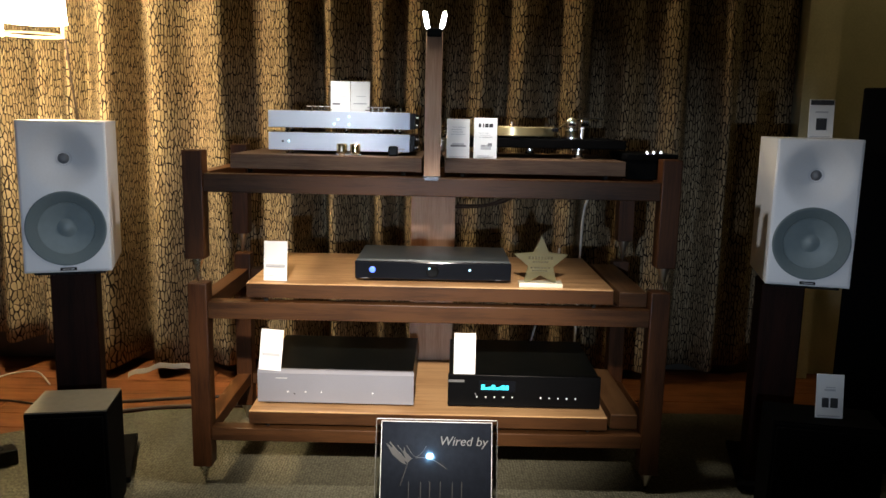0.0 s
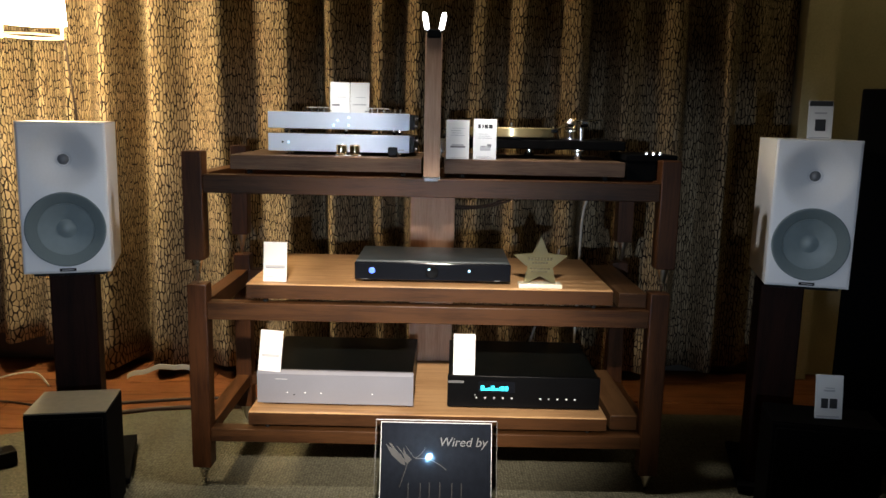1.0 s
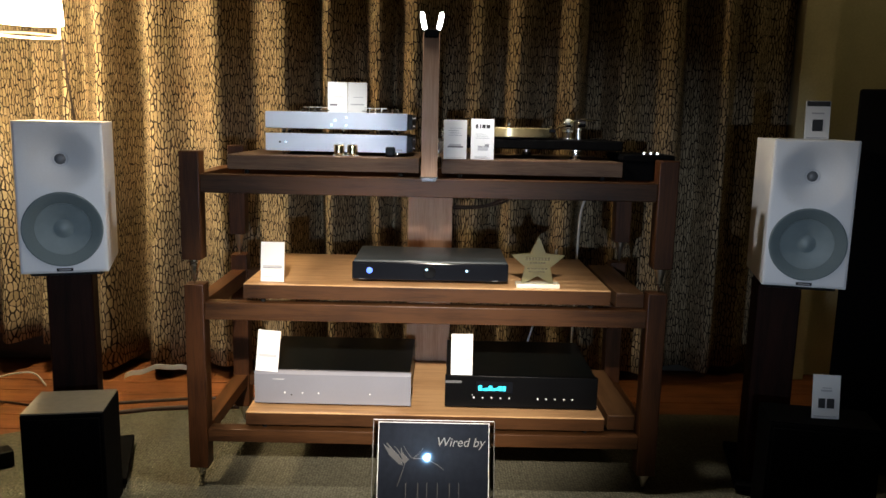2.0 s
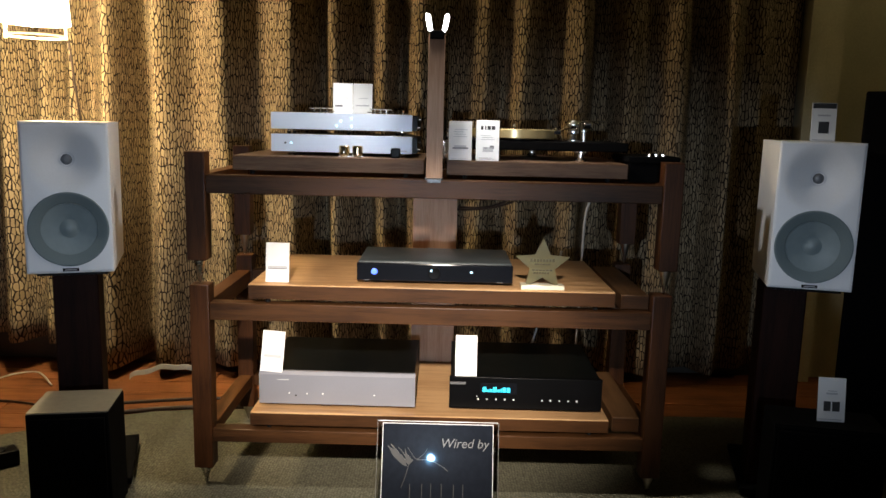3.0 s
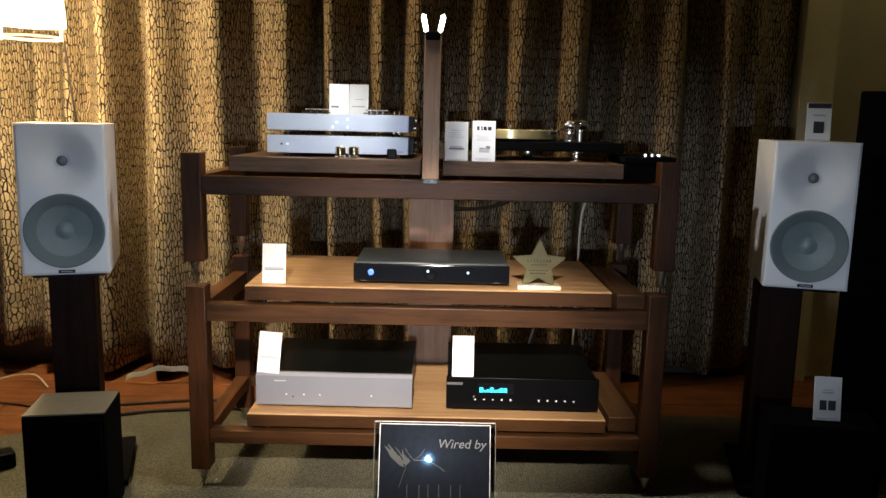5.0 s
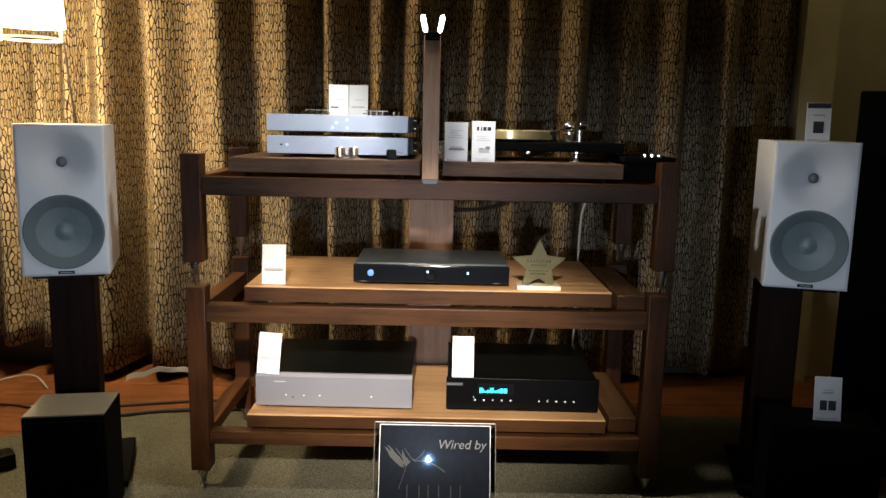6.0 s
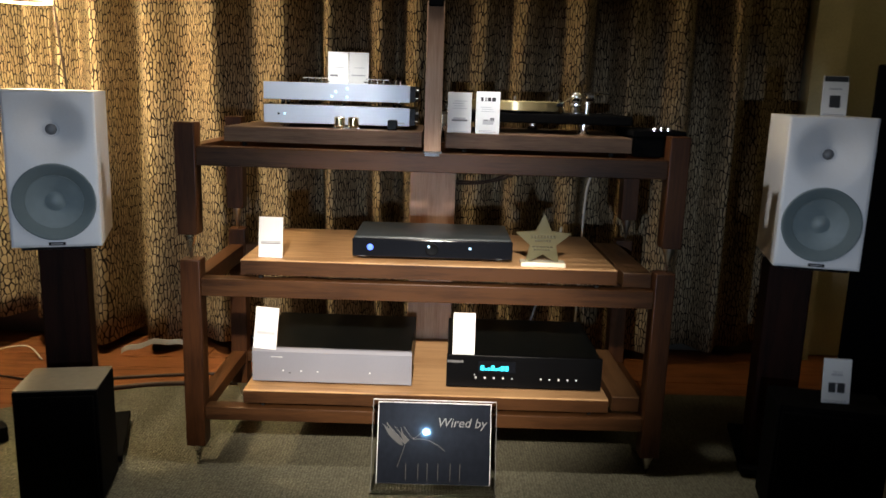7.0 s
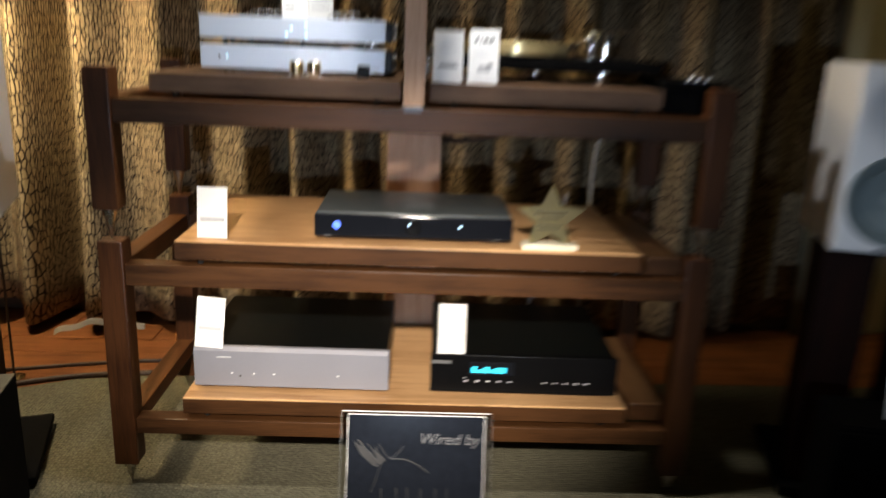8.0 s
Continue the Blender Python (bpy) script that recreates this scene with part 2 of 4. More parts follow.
SIGN_GREY = plain("grey_print", (0.13, 0.13, 0.135), 0.35)
SIGN_DIM = plain("dim_grey_print", (0.020, 0.0195, 0.021), 0.4)
ACRYLIC = clear("clear_acrylic", (0.96, 0.98, 0.98))
# one acrylic edge in two tones: highlight on top, shade at the sides, as colour
LIT_EDGE = plain("lit_cut_edge", (0.80, 0.82, 0.82), 0.3, vary=0.05)
SHADED_EDGE = plain("shaded_cut_edge", (0.16, 0.16, 0.155), 0.3, vary=0.2)
AWARD = clear("frosted_gold_acrylic", (0.40, 0.37, 0.19), 0.3)
AWARD.node_tree.nodes["Principled BSDF"].inputs["Transmission Weight"].default_value = 0.78
AWARD_BASE = plain("pale_acrylic_base", (0.80, 0.74, 0.58), 0.2, vary=0.05)
AWARD_INK = plain("olive_etching", (0.07, 0.06, 0.025), 0.6)
PLATTER = plain("gold_platter", (0.50, 0.39, 0.19), 0.25, metal=0.5, vary=0.08)
SHADE = plain("lit_lamp_shade", (0.85, 0.78, 0.60), 0.8, emit=((1.0, 0.76, 0.43), 62.0))
# emission on the rim stands in for light from the shade
SHADE_RIM = plain("lamp_rim_added_glow", (0.85, 0.80, 0.66), 0.5, emit=((1.0, 0.82, 0.5), 1.2))
BULB_LED = plain("cool_led_panel", (0.9, 0.9, 0.9), 0.4, emit=((0.95, 0.97, 1.0), 14.0))
BLUE_LED = plain("blue_led", (0.03, 0.06, 0.4), 0.3, emit=((0.10, 0.20, 1.0), 2.6))
ICE_LED = plain("ice_led", (0.6, 0.8, 0.9), 0.3, emit=((0.35, 0.70, 1.0), 2.0))
CYAN_LED = plain("cyan_display", (0.05, 0.4, 0.5), 0.3, emit=((0.02, 0.62, 0.85), 2.2))
BUTTON = plain("pale_button", (0.85, 0.85, 0.87), 0.3, vary=0.03)
BOX_TOP = plain("grey_beige_top", (0.26, 0.22, 0.15), 0.6)
# toned down in colour so the top boards stay dim under the downlight
DIMMED_BOARD = wood("dimmed_top_board", (0.050, 0.026, 0.014), (0.115, 0.066, 0.038), "x", 0.5)
# shelf board wood with the shade beyond the spot's beam put into its colour
SHADED_BOARD = wood("shaded_side_board", (0.080, 0.036, 0.014), (0.165, 0.083, 0.036), "y", 0.45)
RUBBER = plain("black_rubber", (0.012, 0.012, 0.012), 0.85, gloss=0.15)
CABLE_DARK = plain("brown_cable_jacket", (0.035, 0.018, 0.012), 0.55)
CABLE_PALE = plain("pale_cable_jacket", (0.50, 0.48, 0.45), 0.45)
LINING = plain("white_lining", (0.38, 0.38, 0.38), 0.85, vary=0.1)


# ---------------------------------------------------------------- builders
def box(bm, x0, x1, y0, y1, z0, z1, bevel=0.0, seg=2):
    vs = bmesh.ops.create_cube(bm, size=1, matrix=Matrix.Translation(((x0 + x1) / 2, (y0 + y1) / 2, (z0 + z1) / 2)) @ Matrix.Diagonal((x1 - x0, y1 - y0, z1 - z0, 1)))["verts"]
    if bevel:
        es = list({e for v in vs for e in v.link_edges})
        bmesh.ops.bevel(bm, geom=es, offset=bevel, segments=seg, profile=0.5, affect="EDGES")
    return bm


def boxm(*a, **k):
    return box(bmesh.new(), *a, **k)


def lathe(profile, axis="z", at=(0, 0, 0), steps=32, bm=None, caps=True):
    """Turns a profile of (radius, height) round an axis through at."""
    bm = bm or bmesh.new()
    rings = []
    for r, h in profile:
        ring = []
        for i in range(steps):
            a = 2 * math.pi * i / steps
            u, w = r * math.cos(a), r * math.sin(a)
            p = {"z": (u, w, h), "y": (u, h, w), "x": (h, u, w)}[axis]
            ring.append(bm.verts.new(Vector(p) + Vector(at)))
        rings.append(ring)
    for a, b in zip(rings, rings[1:]):
        for i in range(steps):
            bm.faces.new((a[i], a[(i + 1) % steps], b[(i + 1) % steps], b[i]))
    if caps:
        bm.faces.new(rings[0][::-1]), bm.faces.new(rings[-1])
    bmesh.ops.recalc_face_normals(bm, faces=bm.faces[:])
    return bm


def prism(points, y0, y1):
    """A flat outline of (x, z) drawn out from y0 to y1."""
    bm = bmesh.new()
    a, b = [bm.verts.new((x, y0, z)) for x, z in points], [bm.verts.new((x, y1, z)) for x, z in points]
    bm.faces.new(a), bm.faces.new(b[::-1])
    for i in range(len(points)):
        j = (i + 1) % len(points)
        bm.faces.new((a[i], b[i], b[j], a[j]))
    bmesh.ops.recalc_face_normals(bm, faces=bm.faces[:])
    return bm


def tube(points, radius, steps=8):
    """A round cable through points, smoothed."""
    pts = [Vector(p) for p in points]
    fine = []
    for i in range(len(pts) - 1):
        p0, p1, p2, p3 = pts[max(i - 1, 0)], pts[i], pts[i + 1], pts[min(i + 2, len(pts) - 1)]
        for k in range(8):
            t = k / 8
            fine.append(0.5 * (2 * p1 + (p2 - p0) * t + (2 * p0 - 5 * p1 + 4 * p2 - p3) * t * t + (3 * p1 - p0 - 3 * p2 + p3) * t ** 3))
    fine.append(pts[-1])
    bm, rings = bmesh.new(), []
    for i, p in enumerate(fine):
        d = (fine[min(i + 1, len(fine) - 1)] - fine[max(i - 1, 0)]).normalized()
        side = d.cross(Vector((0, 0, 1)) if abs(d.z) < 0.9 else Vector((1, 0, 0))).normalized()
        up = side.cross(d)
        rings.append([bm.verts.new(p + radius * (math.cos(a) * side + math.sin(a) * up)) for a in (2 * math.pi * j / steps for j in range(steps))])
    for a, b in zip(rings, rings[1:]):
        for i in range(steps):
            bm.faces.new((a[i], a[(i + 1) % steps], b[(i + 1) % steps], b[i]))
    bm.faces.new(rings[0][::-1]), bm.faces.new(rings[-1])
    bmesh.ops.recalc_face_normals(bm, faces=bm.faces[:])
    return bm


def mesh_of(name, bm, mat, smooth=20):
    me = bpy.data.meshes.new(name)
    bm.to_mesh(me)
    bm.free()
    me.materials.append(mat)
    if smooth:
        me.shade_smooth()
        me.set_sharp_from_angle(angle=radians(smooth))
    return me


def part(name, bm, mat, parent, label="", smooth=20):
    ob = new(name, mesh_of(name, bm, mat, smooth))
    ob.parent = parent
    return tagged(ob, label)


def thing(name, m, label, category, group=""):
    ob = new(name)
    ob.empty_display_size = 0.05
    ob.matrix_world = m
    return tagged(ob, label, category, group)


def solo(name, bm, mat, label, category, m=None, group="", kind="", smooth=20):
    ob = new(name, mesh_of(name, bm, mat, smooth))
    if m is not None:
        ob.matrix_world = m
    return tagged(ob, label, category, group, kind)


# ---------------------------------------------------------------- the room
floor = solo("floor", boxm(-3.2, 3.2, -3.2, 3.3, -0.10, -0.0165), FLOOR_WOOD, "reddish oak boarded floor", "floor", kind="structure")


def rug():
    """The carpet stops short of the curtain; its edge swings forward at one end."""
    edge = [(-3.1, 1.95), (-1.9, 2.08), (-1.45, 2.28), (-1.2, 2.44), (-1.0, 2.54), (-0.8, 2.575), (0.2, 2.60), (1.4, 2.62), (3.1, 2.62)]
    bm = bmesh.new()
    for z, flip in ((0.0, 1), (-0.011, 0)):
        vs = [bm.verts.new((x, y, z)) for x, y in edge] + [bm.verts.new((3.1, -3.1, z)), bm.verts.new((-3.1, -3.1, z))]
        bm.faces.new(vs[::-1] if flip else vs)
    bmesh.ops.bridge_loops(bm, edges=[e for e in bm.edges])
    return bm


solo("carpet", rug(), CARPET, "beige green loop pile carpet on the floor", "carpet", kind="structure", smooth=0)
solo("ceiling", boxm(-3.2, 3.2, -3.2, 3.3, 2.70, 2.80), CEILING, "plain ceiling", "ceiling", kind="structure")
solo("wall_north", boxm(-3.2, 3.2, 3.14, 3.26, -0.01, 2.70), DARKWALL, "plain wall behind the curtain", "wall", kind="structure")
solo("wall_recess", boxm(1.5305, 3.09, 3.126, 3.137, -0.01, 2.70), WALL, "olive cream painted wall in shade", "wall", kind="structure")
solo("wall_south", boxm(-3.2, 3.2, -3.2, -3.1, -0.01, 2.70), DARKWALL, "plain dark wall", "wall", kind="structure")
solo("wall_west", boxm(-3.2, -3.1, -3.1, 3.14, -0.01, 2.70), DARKWALL, "plain dark wall", "wall", kind="structure")
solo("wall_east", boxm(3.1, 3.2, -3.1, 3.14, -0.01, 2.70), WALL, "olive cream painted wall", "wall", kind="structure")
solo("wall_pier", boxm(1.400, 1.530, 3.060, 3.137, -0.01, 2.70), WALL, "olive cream painted wall pier", "wall", kind="structure")

# ridges and hollows of the curtain from end to end: place along it, depth
FOLDS = [(-2.3, 1), (-2.2, 0), (-2.1, .9), (-2.0, .1), (-1.9, .9), (-1.78, .2), (-1.68, 1), (-1.61, .25), (-1.54, .9), (-1.50, .35), (-1.44, .75), (-1.40, .3),
         (-1.30, 1), (-1.225, -.35), (-1.11, 1), (-0.98, .45), (-0.86, .95), (-0.745, .3), (-0.60, .85), (-0.49, -.1), (-0.435, .9), (-0.31, .2), (-0.245, .7), (-0.19, .1),
         (-0.11, .8), (0.02, .15), (0.13, .6), (0.20, .25), (0.27, .75), (0.38, .2), (0.475, .8), (0.555, -.2), (0.60, -.25), (0.66, .5), (0.76, .25), (0.86, .65), (0.945, -.2), (1.0, -.25), (1.07, .45), (1.13, .0),
         (1.19, .1), (1.27, -.25), (1.41, -.3)]


def fold(x, z):
    x += 0.012 * math.sin(2.1 * z + 3 * x) - 0.02
    for (a, da), (b, db) in zip(FOLDS, FOLDS[1:]):
        if a <= x <= b:
            t = (x - a) / (b - a)
            t = t * t * (3 - 2 * t)
            return da + (db - da) * t
    return 0.3


def curtain():
    bm = bmesh.new()
    layer = bm.loops.layers.uv.new("run")
    nx, nz = 520, 26
    x0, x1, z0, z1 = -2.28, 1.385, 0.035, 2.68
    rows, run = [], []
    u, last = 0.0, None
    for i in range(nx + 1):
        x = x0 + (x1 - x0) * i / nx
        y = 3.05 - 0.17 * fold(x, 1.0)
        if last:
            u += math.hypot(x - last[0], y - last[1])
        last = (x, y)
        run.append(u)
    for k in range(nz + 1):
        z = z0 + (z1 - z0) * k / nz
        row = []
        for i in range(nx + 1):
            x = x0 + (x1 - x0) * i / nx
            amp = 0.145 + 0.04 * (1 - k / nz)
            low = (1 - k / nz) ** 4
            lift = (0.012 * math.sin(5.3 * x) + 0.095 * min(1.0, max(0.0, (-1.33 - x) / 0.12))) * low
            row.append(bm.verts.new((x, 3.075 - amp * fold(x, z) - 0.012 * math.sin(9 * x + 2 * z), z + lift)))
        rows.append(row)
    for k in range(nz):
        for i in range(nx):
            f = bm.faces.new((rows[k][i], rows[k][i + 1], rows[k + 1][i + 1], rows[k + 1][i]))
            for loop, (ii, kk) in zip(f.loops, ((i, k), (i + 1, k), (i + 1, k + 1), (i, k + 1))):
                loop[layer].uv = (run[ii], z0 + (z1 - z0) * kk / nz)
    return bm


curtain_ob = solo("curtain", curtain(), CURTAIN, "long pleated curtain with a beige and dark brown cell pattern", "curtain", smooth=180)
thick = curtain_ob.modifiers.new("cloth", "SOLIDIFY")
thick.thickness, thick.offset = 0.004, 1


def hem():
    """A loose strip of lining that sags along the bottom of the cloth."""
    bm = bmesh.new()
    rows = []
    for i in range(60):
        t = i / 59
        x = -1.205 + 0.30 * t
        y = 2.862 - 0.012 * math.sin(7 * t)
        z = 0.012 + 0.042 * min(1.0, t / 0.42) ** 0.7 - 0.020 * max(0.0, t - 0.55) + 0.003 * math.sin(19 * t)
        rows.append([bm.verts.new((x, y - 0.006, z - 0.009)), bm.verts.new((x, y - 0.004, z + 0.009)), bm.verts.new((x, y, z + 0.010)), bm.verts.new((x, y, z - 0.009))])
    for a, b in zip(rows, rows[1:]):
        for j in range(4):
            bm.faces.new((a[j], a[(j + 1) % 4], b[(j + 1) % 4], b[j]))
    bm.faces.new(rows[0][::-1]), bm.faces.new(rows[-1])
    bmesh.ops.recalc_face_normals(bm, faces=bm.faces[:])
    return bm


part("hem_lining", hem(), LINING, curtain_ob, "white lining showing at the hem")


# ---------------------------------------------------------------- the rack
XL, XR, YF, YB, LEG = -0.675, 0.617, 2.000, 2.465, 0.052


def rack_frame(name, label, xl, xr, z0, z1, rails, spike_from, steel):
    t = thing(name, pose((xl + xr) / 2, (YF + YB + LEG) / 2, z0), label, "rack", "stacked rack frames")
    inv = t.matrix_world.inverted()

    def put(n, bm, mat, lab=""):
        bm.transform(inv)
        return part(n, bm, mat, t, lab)

    for x in (xl, xr - LEG):
        for y in (YF, YB):
            put("leg", boxm(x, x + LEG, y, y + LEG, z0, z1, bevel=0.003), WOOD_Z)
            h, r = z0 - spike_from, 0.018 if spike_from < 0.1 else 0.016
            put("spike", lathe([(0.0012, spike_from), (0.003, spike_from + 0.004), (r * 0.55, spike_from + h * 0.55), (r, z0 - 0.004), (r, z0)], at=(x + LEG / 2, y + LEG / 2, 0), steps=20), steel, "turned steel spike")
    for zb, zt in rails:
        put("front_rail", boxm(xl + LEG, xr - LEG, YF + 0.006, YF + 0.048, zb, zt, bevel=0.0025), WOOD_X)
        put("back_rail", boxm(xl + LEG, xr - LEG, YB + 0.004, YB + 0.046, zb, zt, bevel=0.0025), WOOD_X)
        for x in (xl + 0.004, xr - LEG + 0.004):
            put("side_rail", boxm(x, x + 0.044, YF + LEG, YB, zb, zt, bevel=0.0025), WOOD_Y)
    return t


rack_frame("rack_frame", "dark walnut rack frame on steel spikes on the carpet", XL, XR, 0.054, 0.574, [(0.130, 0.167), (0.477, 0.525)], 0.0, STEEL)
rack_frame("rack_frame", "dark walnut rack frame stacked on spikes", -0.678, 0.625, 0.640, 0.928, [(0.819, 0.868)], 0.574, STEEL)


def shelf_board(x0, x1, y0, y1, z0, z1, label, top=None):
    t = thing("shelf_board", pose((x0 + x1) / 2, (y0 + y1) / 2, z0), label, "shelf", "loose shelf boards")
    inv = t.matrix_world.inverted()
    bm = boxm(x0, x1, y0, y1, z0, z1, bevel=0.002)
    bm.transform(inv)
    part("board", bm, top or BOARD, t)
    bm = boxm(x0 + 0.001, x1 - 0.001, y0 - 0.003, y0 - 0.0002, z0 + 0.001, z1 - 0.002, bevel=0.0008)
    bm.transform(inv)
    # on pale boards the front's shade is put into this strip's darker colour
    part("edge_band", bm, top or WOOD_X, t, "front edge strip, its shade coloured in on pale boards")
    for x in (x0 + 0.05, x1 - 0.05):
        for y in (YF + 0.03, YB + 0.02):
            if y0 - 0.1 < y < y1 + 0.2:
                bm = lathe([(0.006, z0 - 0.0105), (0.007, z0 - 0.008), (0.007, z0 + 0.002)], at=(x, min(max(y, y0 + 0.015), y1 - 0.015), 0), steps=16)
                bm.transform(inv)
                part("pad", bm, RUBBER, t, "rubber pad")
    return t


shelf_board(-0.521, 0.468, 2.016, 2.50, 0.5355, 0.576, "warm brown oiled shelf board with its front edge shaded in colour")
shelf_board(-0.522, 0.471, 2.018, 2.50, 0.1775, 0.214, "warm brown oiled shelf board near the floor")
shelf_board(-0.568, -0.055, 2.060, 2.50, 0.8785, 0.918, "dark brown wooden board on the rack's top frame", DIMMED_BOARD)
shelf_board(0.005, 0.490, 2.060, 2.50, 0.8785, 0.918, "dark brown wooden board under the turntable", DIMMED_BOARD)


def side_board(z0, z1, y0, label):
    t = thing("side_board", pose(0.5205, (y0 + 2.46) / 2, z0), label, "shelf", "narrow side boards")
    d = (2.46 - y0) / 2
    part("board", boxm(-0.0320, 0.0435, -d, d, 0.0, z1 - z0, bevel=0.002), SHADED_BOARD, t)
    # darker colour stands in for shade on the front
    part("edge_band", boxm(-0.0310, 0.0425, -d - 0.003, -d - 0.0002, 0.001, z1 - z0 - 0.002, bevel=0.0008), WOOD_X, t, "front edge strip with its shade coloured in")
    return t


side_board(0.5255, 0.566, 2.040, "narrow board, its shade coloured in, filling the gap beside the shelf")
side_board(0.1675, 0.210, 2.055, "narrow board, its shade coloured in, beside the low shelf")

panel = thing("back_column", pose(-0.028, 2.545, 0), "pale wooden column standing behind the rack", "column")
part("column", boxm(-0.073, 0.073, -0.02, 0.02, 0.0, 0.835, bevel=0.002), POST_WOOD, panel)
clip = thing("rail_bracket", pose(-0.028, 2.028, 0.868), "small polished metal bracket on the wooden rail", "bracket")
part("plate", boxm(-0.024, 0.024, -0.022, 0.022, 0.0, 0.004, bevel=0.001), DARK_STEEL, clip)
part("lip", boxm(-0.018, 0.018, -0.0250, -0.0225, -0.007, 0.003, bevel=0.001), DARK_STEEL, clip)
post = thing("lamp_post", pose(-0.0275, 2.028, 0.872), "slim pale wooden post standing on the rack's rail", "post")
part("upright", boxm(-0.0215, 0.0215, -0.012, 0.012, 0.0, 0.366, bevel=0.0015), POST_WOOD, post)

led = thing("led_lamp", pose(-0.0275, 2.028, 1.238), "twin panel cool white lamp clipped on a wooden post", "lamp")
part("clamp", boxm(-0.019, 0.019, -0.016, 0.016, -0.012, 0.010, bevel=0.004), BLACK, led)
for s in (-1, 1):
    m = pose(s * 0.0165, -0.006, 0.004, -12, s * 11, 0)
    outline = [(-0.008, 0.006), (0.0, 0.0), (0.008, 0.007), (0.009, 0.045), (0.003, 0.054), (-0.008, 0.049)]
    bm = prism([(x * s * 0.85, z) for x, z in outline], 0.0, 0.008)
    bm.transform(m)
    head = part("head", bm, BLACK, led, "slim black lamp head")
    bm = prism([(x * s * 0.74, 0.027 + (z - 0.027) * 0.92) for x, z in outline], -0.003, -0.0005)
    bm.transform(m)
    part("light_panel", bm, BULB_LED, head, "glowing white panel")


# ---------------------------------------------------------------- loudspeakers
SW, SH, SD = 0.203, 0.380, 0.290


def speaker_body():
    """A cabinet whose baffle sinks into a wide dish round the tweeter."""
    bm = bmesh.new()
    nx, nz = 56, 96
    zt = 0.287
    grid = []
    for k in range(nz + 1):
        z = SH * k / nz
        row = []
        for i in range(nx + 1):
            x = -SW / 2 + SW * i / nx
            r = math.hypot(x, z - zt)
            d = 0.024 * max(0.0, 1 - (r / 0.098) ** 2) ** 2.6 if r < 0.098 else 0
            rw = math.hypot(x, z - 0.112)
            if rw < 0.0890:
                d = 0.032
            e = min(x + SW / 2, SW / 2 - x, z, SH - z)
            if e < 0.003:
                d += 0.003 - math.sqrt(max(0, 0.003 ** 2 - (0.003 - e) ** 2))
            row.append(bm.verts.new((x, d, z)))
        grid.append(row)
    for k in range(nz):
        for i in range(nx):
            bm.faces.new((grid[k][i], grid[k][i + 1], grid[k + 1][i + 1], grid[k + 1][i]))
    ring = grid[0] + [g[-1] for g in grid[1:]] + grid[-1][-2::-1] + [g[0] for g in grid[-2:0:-1]]
    back = [bm.verts.new((v.co.x, SD, v.co.z)) for v in ring]
    for i in range(len(ring)):
        j = (i + 1) % len(ring)
        bm.faces.new((ring[i], back[i], back[j], ring[j]))
    bm.faces.new(back)
    bmesh.ops.recalc_face_normals(bm, faces=bm.faces[:])
    return bm


def loudspeaker():
    t = thing("loudspeaker", pose(0, 0, 0), "white two-way bookshelf loudspeaker on a tall dark stand", "loudspeaker", "pair of white loudspeakers")
    part("cabinet", speaker_body(), WHITE_LACQUER, t, smooth=40)
    w = part("woofer", lathe([(0.0945, 0.012), (0.0945, -0.0015), (0.092, -0.003), (0.088, -0.0025), (0.080, 0.001), (0.070, 0.0045), (0.066, 0.006), (0.0655, 0.0085)], "y", (0, 0, 0.112), 64, caps=False), CONE, t, "grey woven grille ring")
    part("cone", lathe([(0.0655, 0.0065), (0.064, 0.0072), (0.050, 0.0110), (0.036, 0.0150), (0.024, 0.0185), (0.020, 0.0170), (0.013, 0.0130), (0.006, 0.0112), (0.0002, 0.0108)], "y", (0, -0.0005, 0.112), 48, caps=False), CONE_IN, w, "pale grey cone")
    tw = part("tweeter", lathe([(0.020, 0.027), (0.0195, 0.021), (0.016, 0.022), (0.0155, 0.025)], "y", (0, 0, 0.287), 32), TWEETER_RING, t, "grey tweeter ring")
    part("dome", lathe([(0.0152, 0.025), (0.012, 0.021), (0.007, 0.018), (0.001, 0.017)], "y", (0, 0, 0.287), 32), TWEETER, tw, "metal dome")
    b = part("badge", boxm(-0.019, 0.019, -0.0015, 0.001, 0.0045, 0.0125, bevel=0.0006), BLACK, t, "small black name plate")
    part("lettering", boxm(-0.014, 0.014, -0.0022, -0.001, 0.0075, 0.0095), INK_PALE, b)
    return t


sp = loudspeaker()
LEFT, RIGHT = pose(-0.945, 1.915, 0.616, 0, 0, 18), pose(0.955, 1.955, 0.611, 0, 0, -14)
sp.matrix_world = LEFT
copy_thing(sp, RIGHT)


def speaker_stand(m, z, off=0.0):
    t = thing("speaker_stand", m, "dark stained wooden speaker stand with a black base plate", "stand", "pair of speaker stands")
    part("top_plate", boxm(-0.085, 0.085, 0.03, 0.25, z - 0.012, z, bevel=0.002), BLACK, t)
    part("column", boxm(off - 0.055, off + 0.055, 0.060, 0.18, 0.03, z - 0.012, bevel=0.004), STAND_WOOD, t)
    part("base_plate", boxm(-0.118, 0.118, 0.03, 0.345, 0.012, 0.030, bevel=0.003), BLACK_MATT, t)
    for x in (-0.10, 0.10):
        for y in (0.05, 0.325):
            part("foot_spike", lathe([(0.001, 0.0), (0.008, 0.010), (0.008, 0.013)], at=(x, y, 0), steps=14), STEEL, t)
    return t


speaker_stand(LEFT @ pose(0, 0, -0.616), 0.616)
speaker_stand(RIGHT @ pose(0, 0, -0.611), 0.611, -0.045)


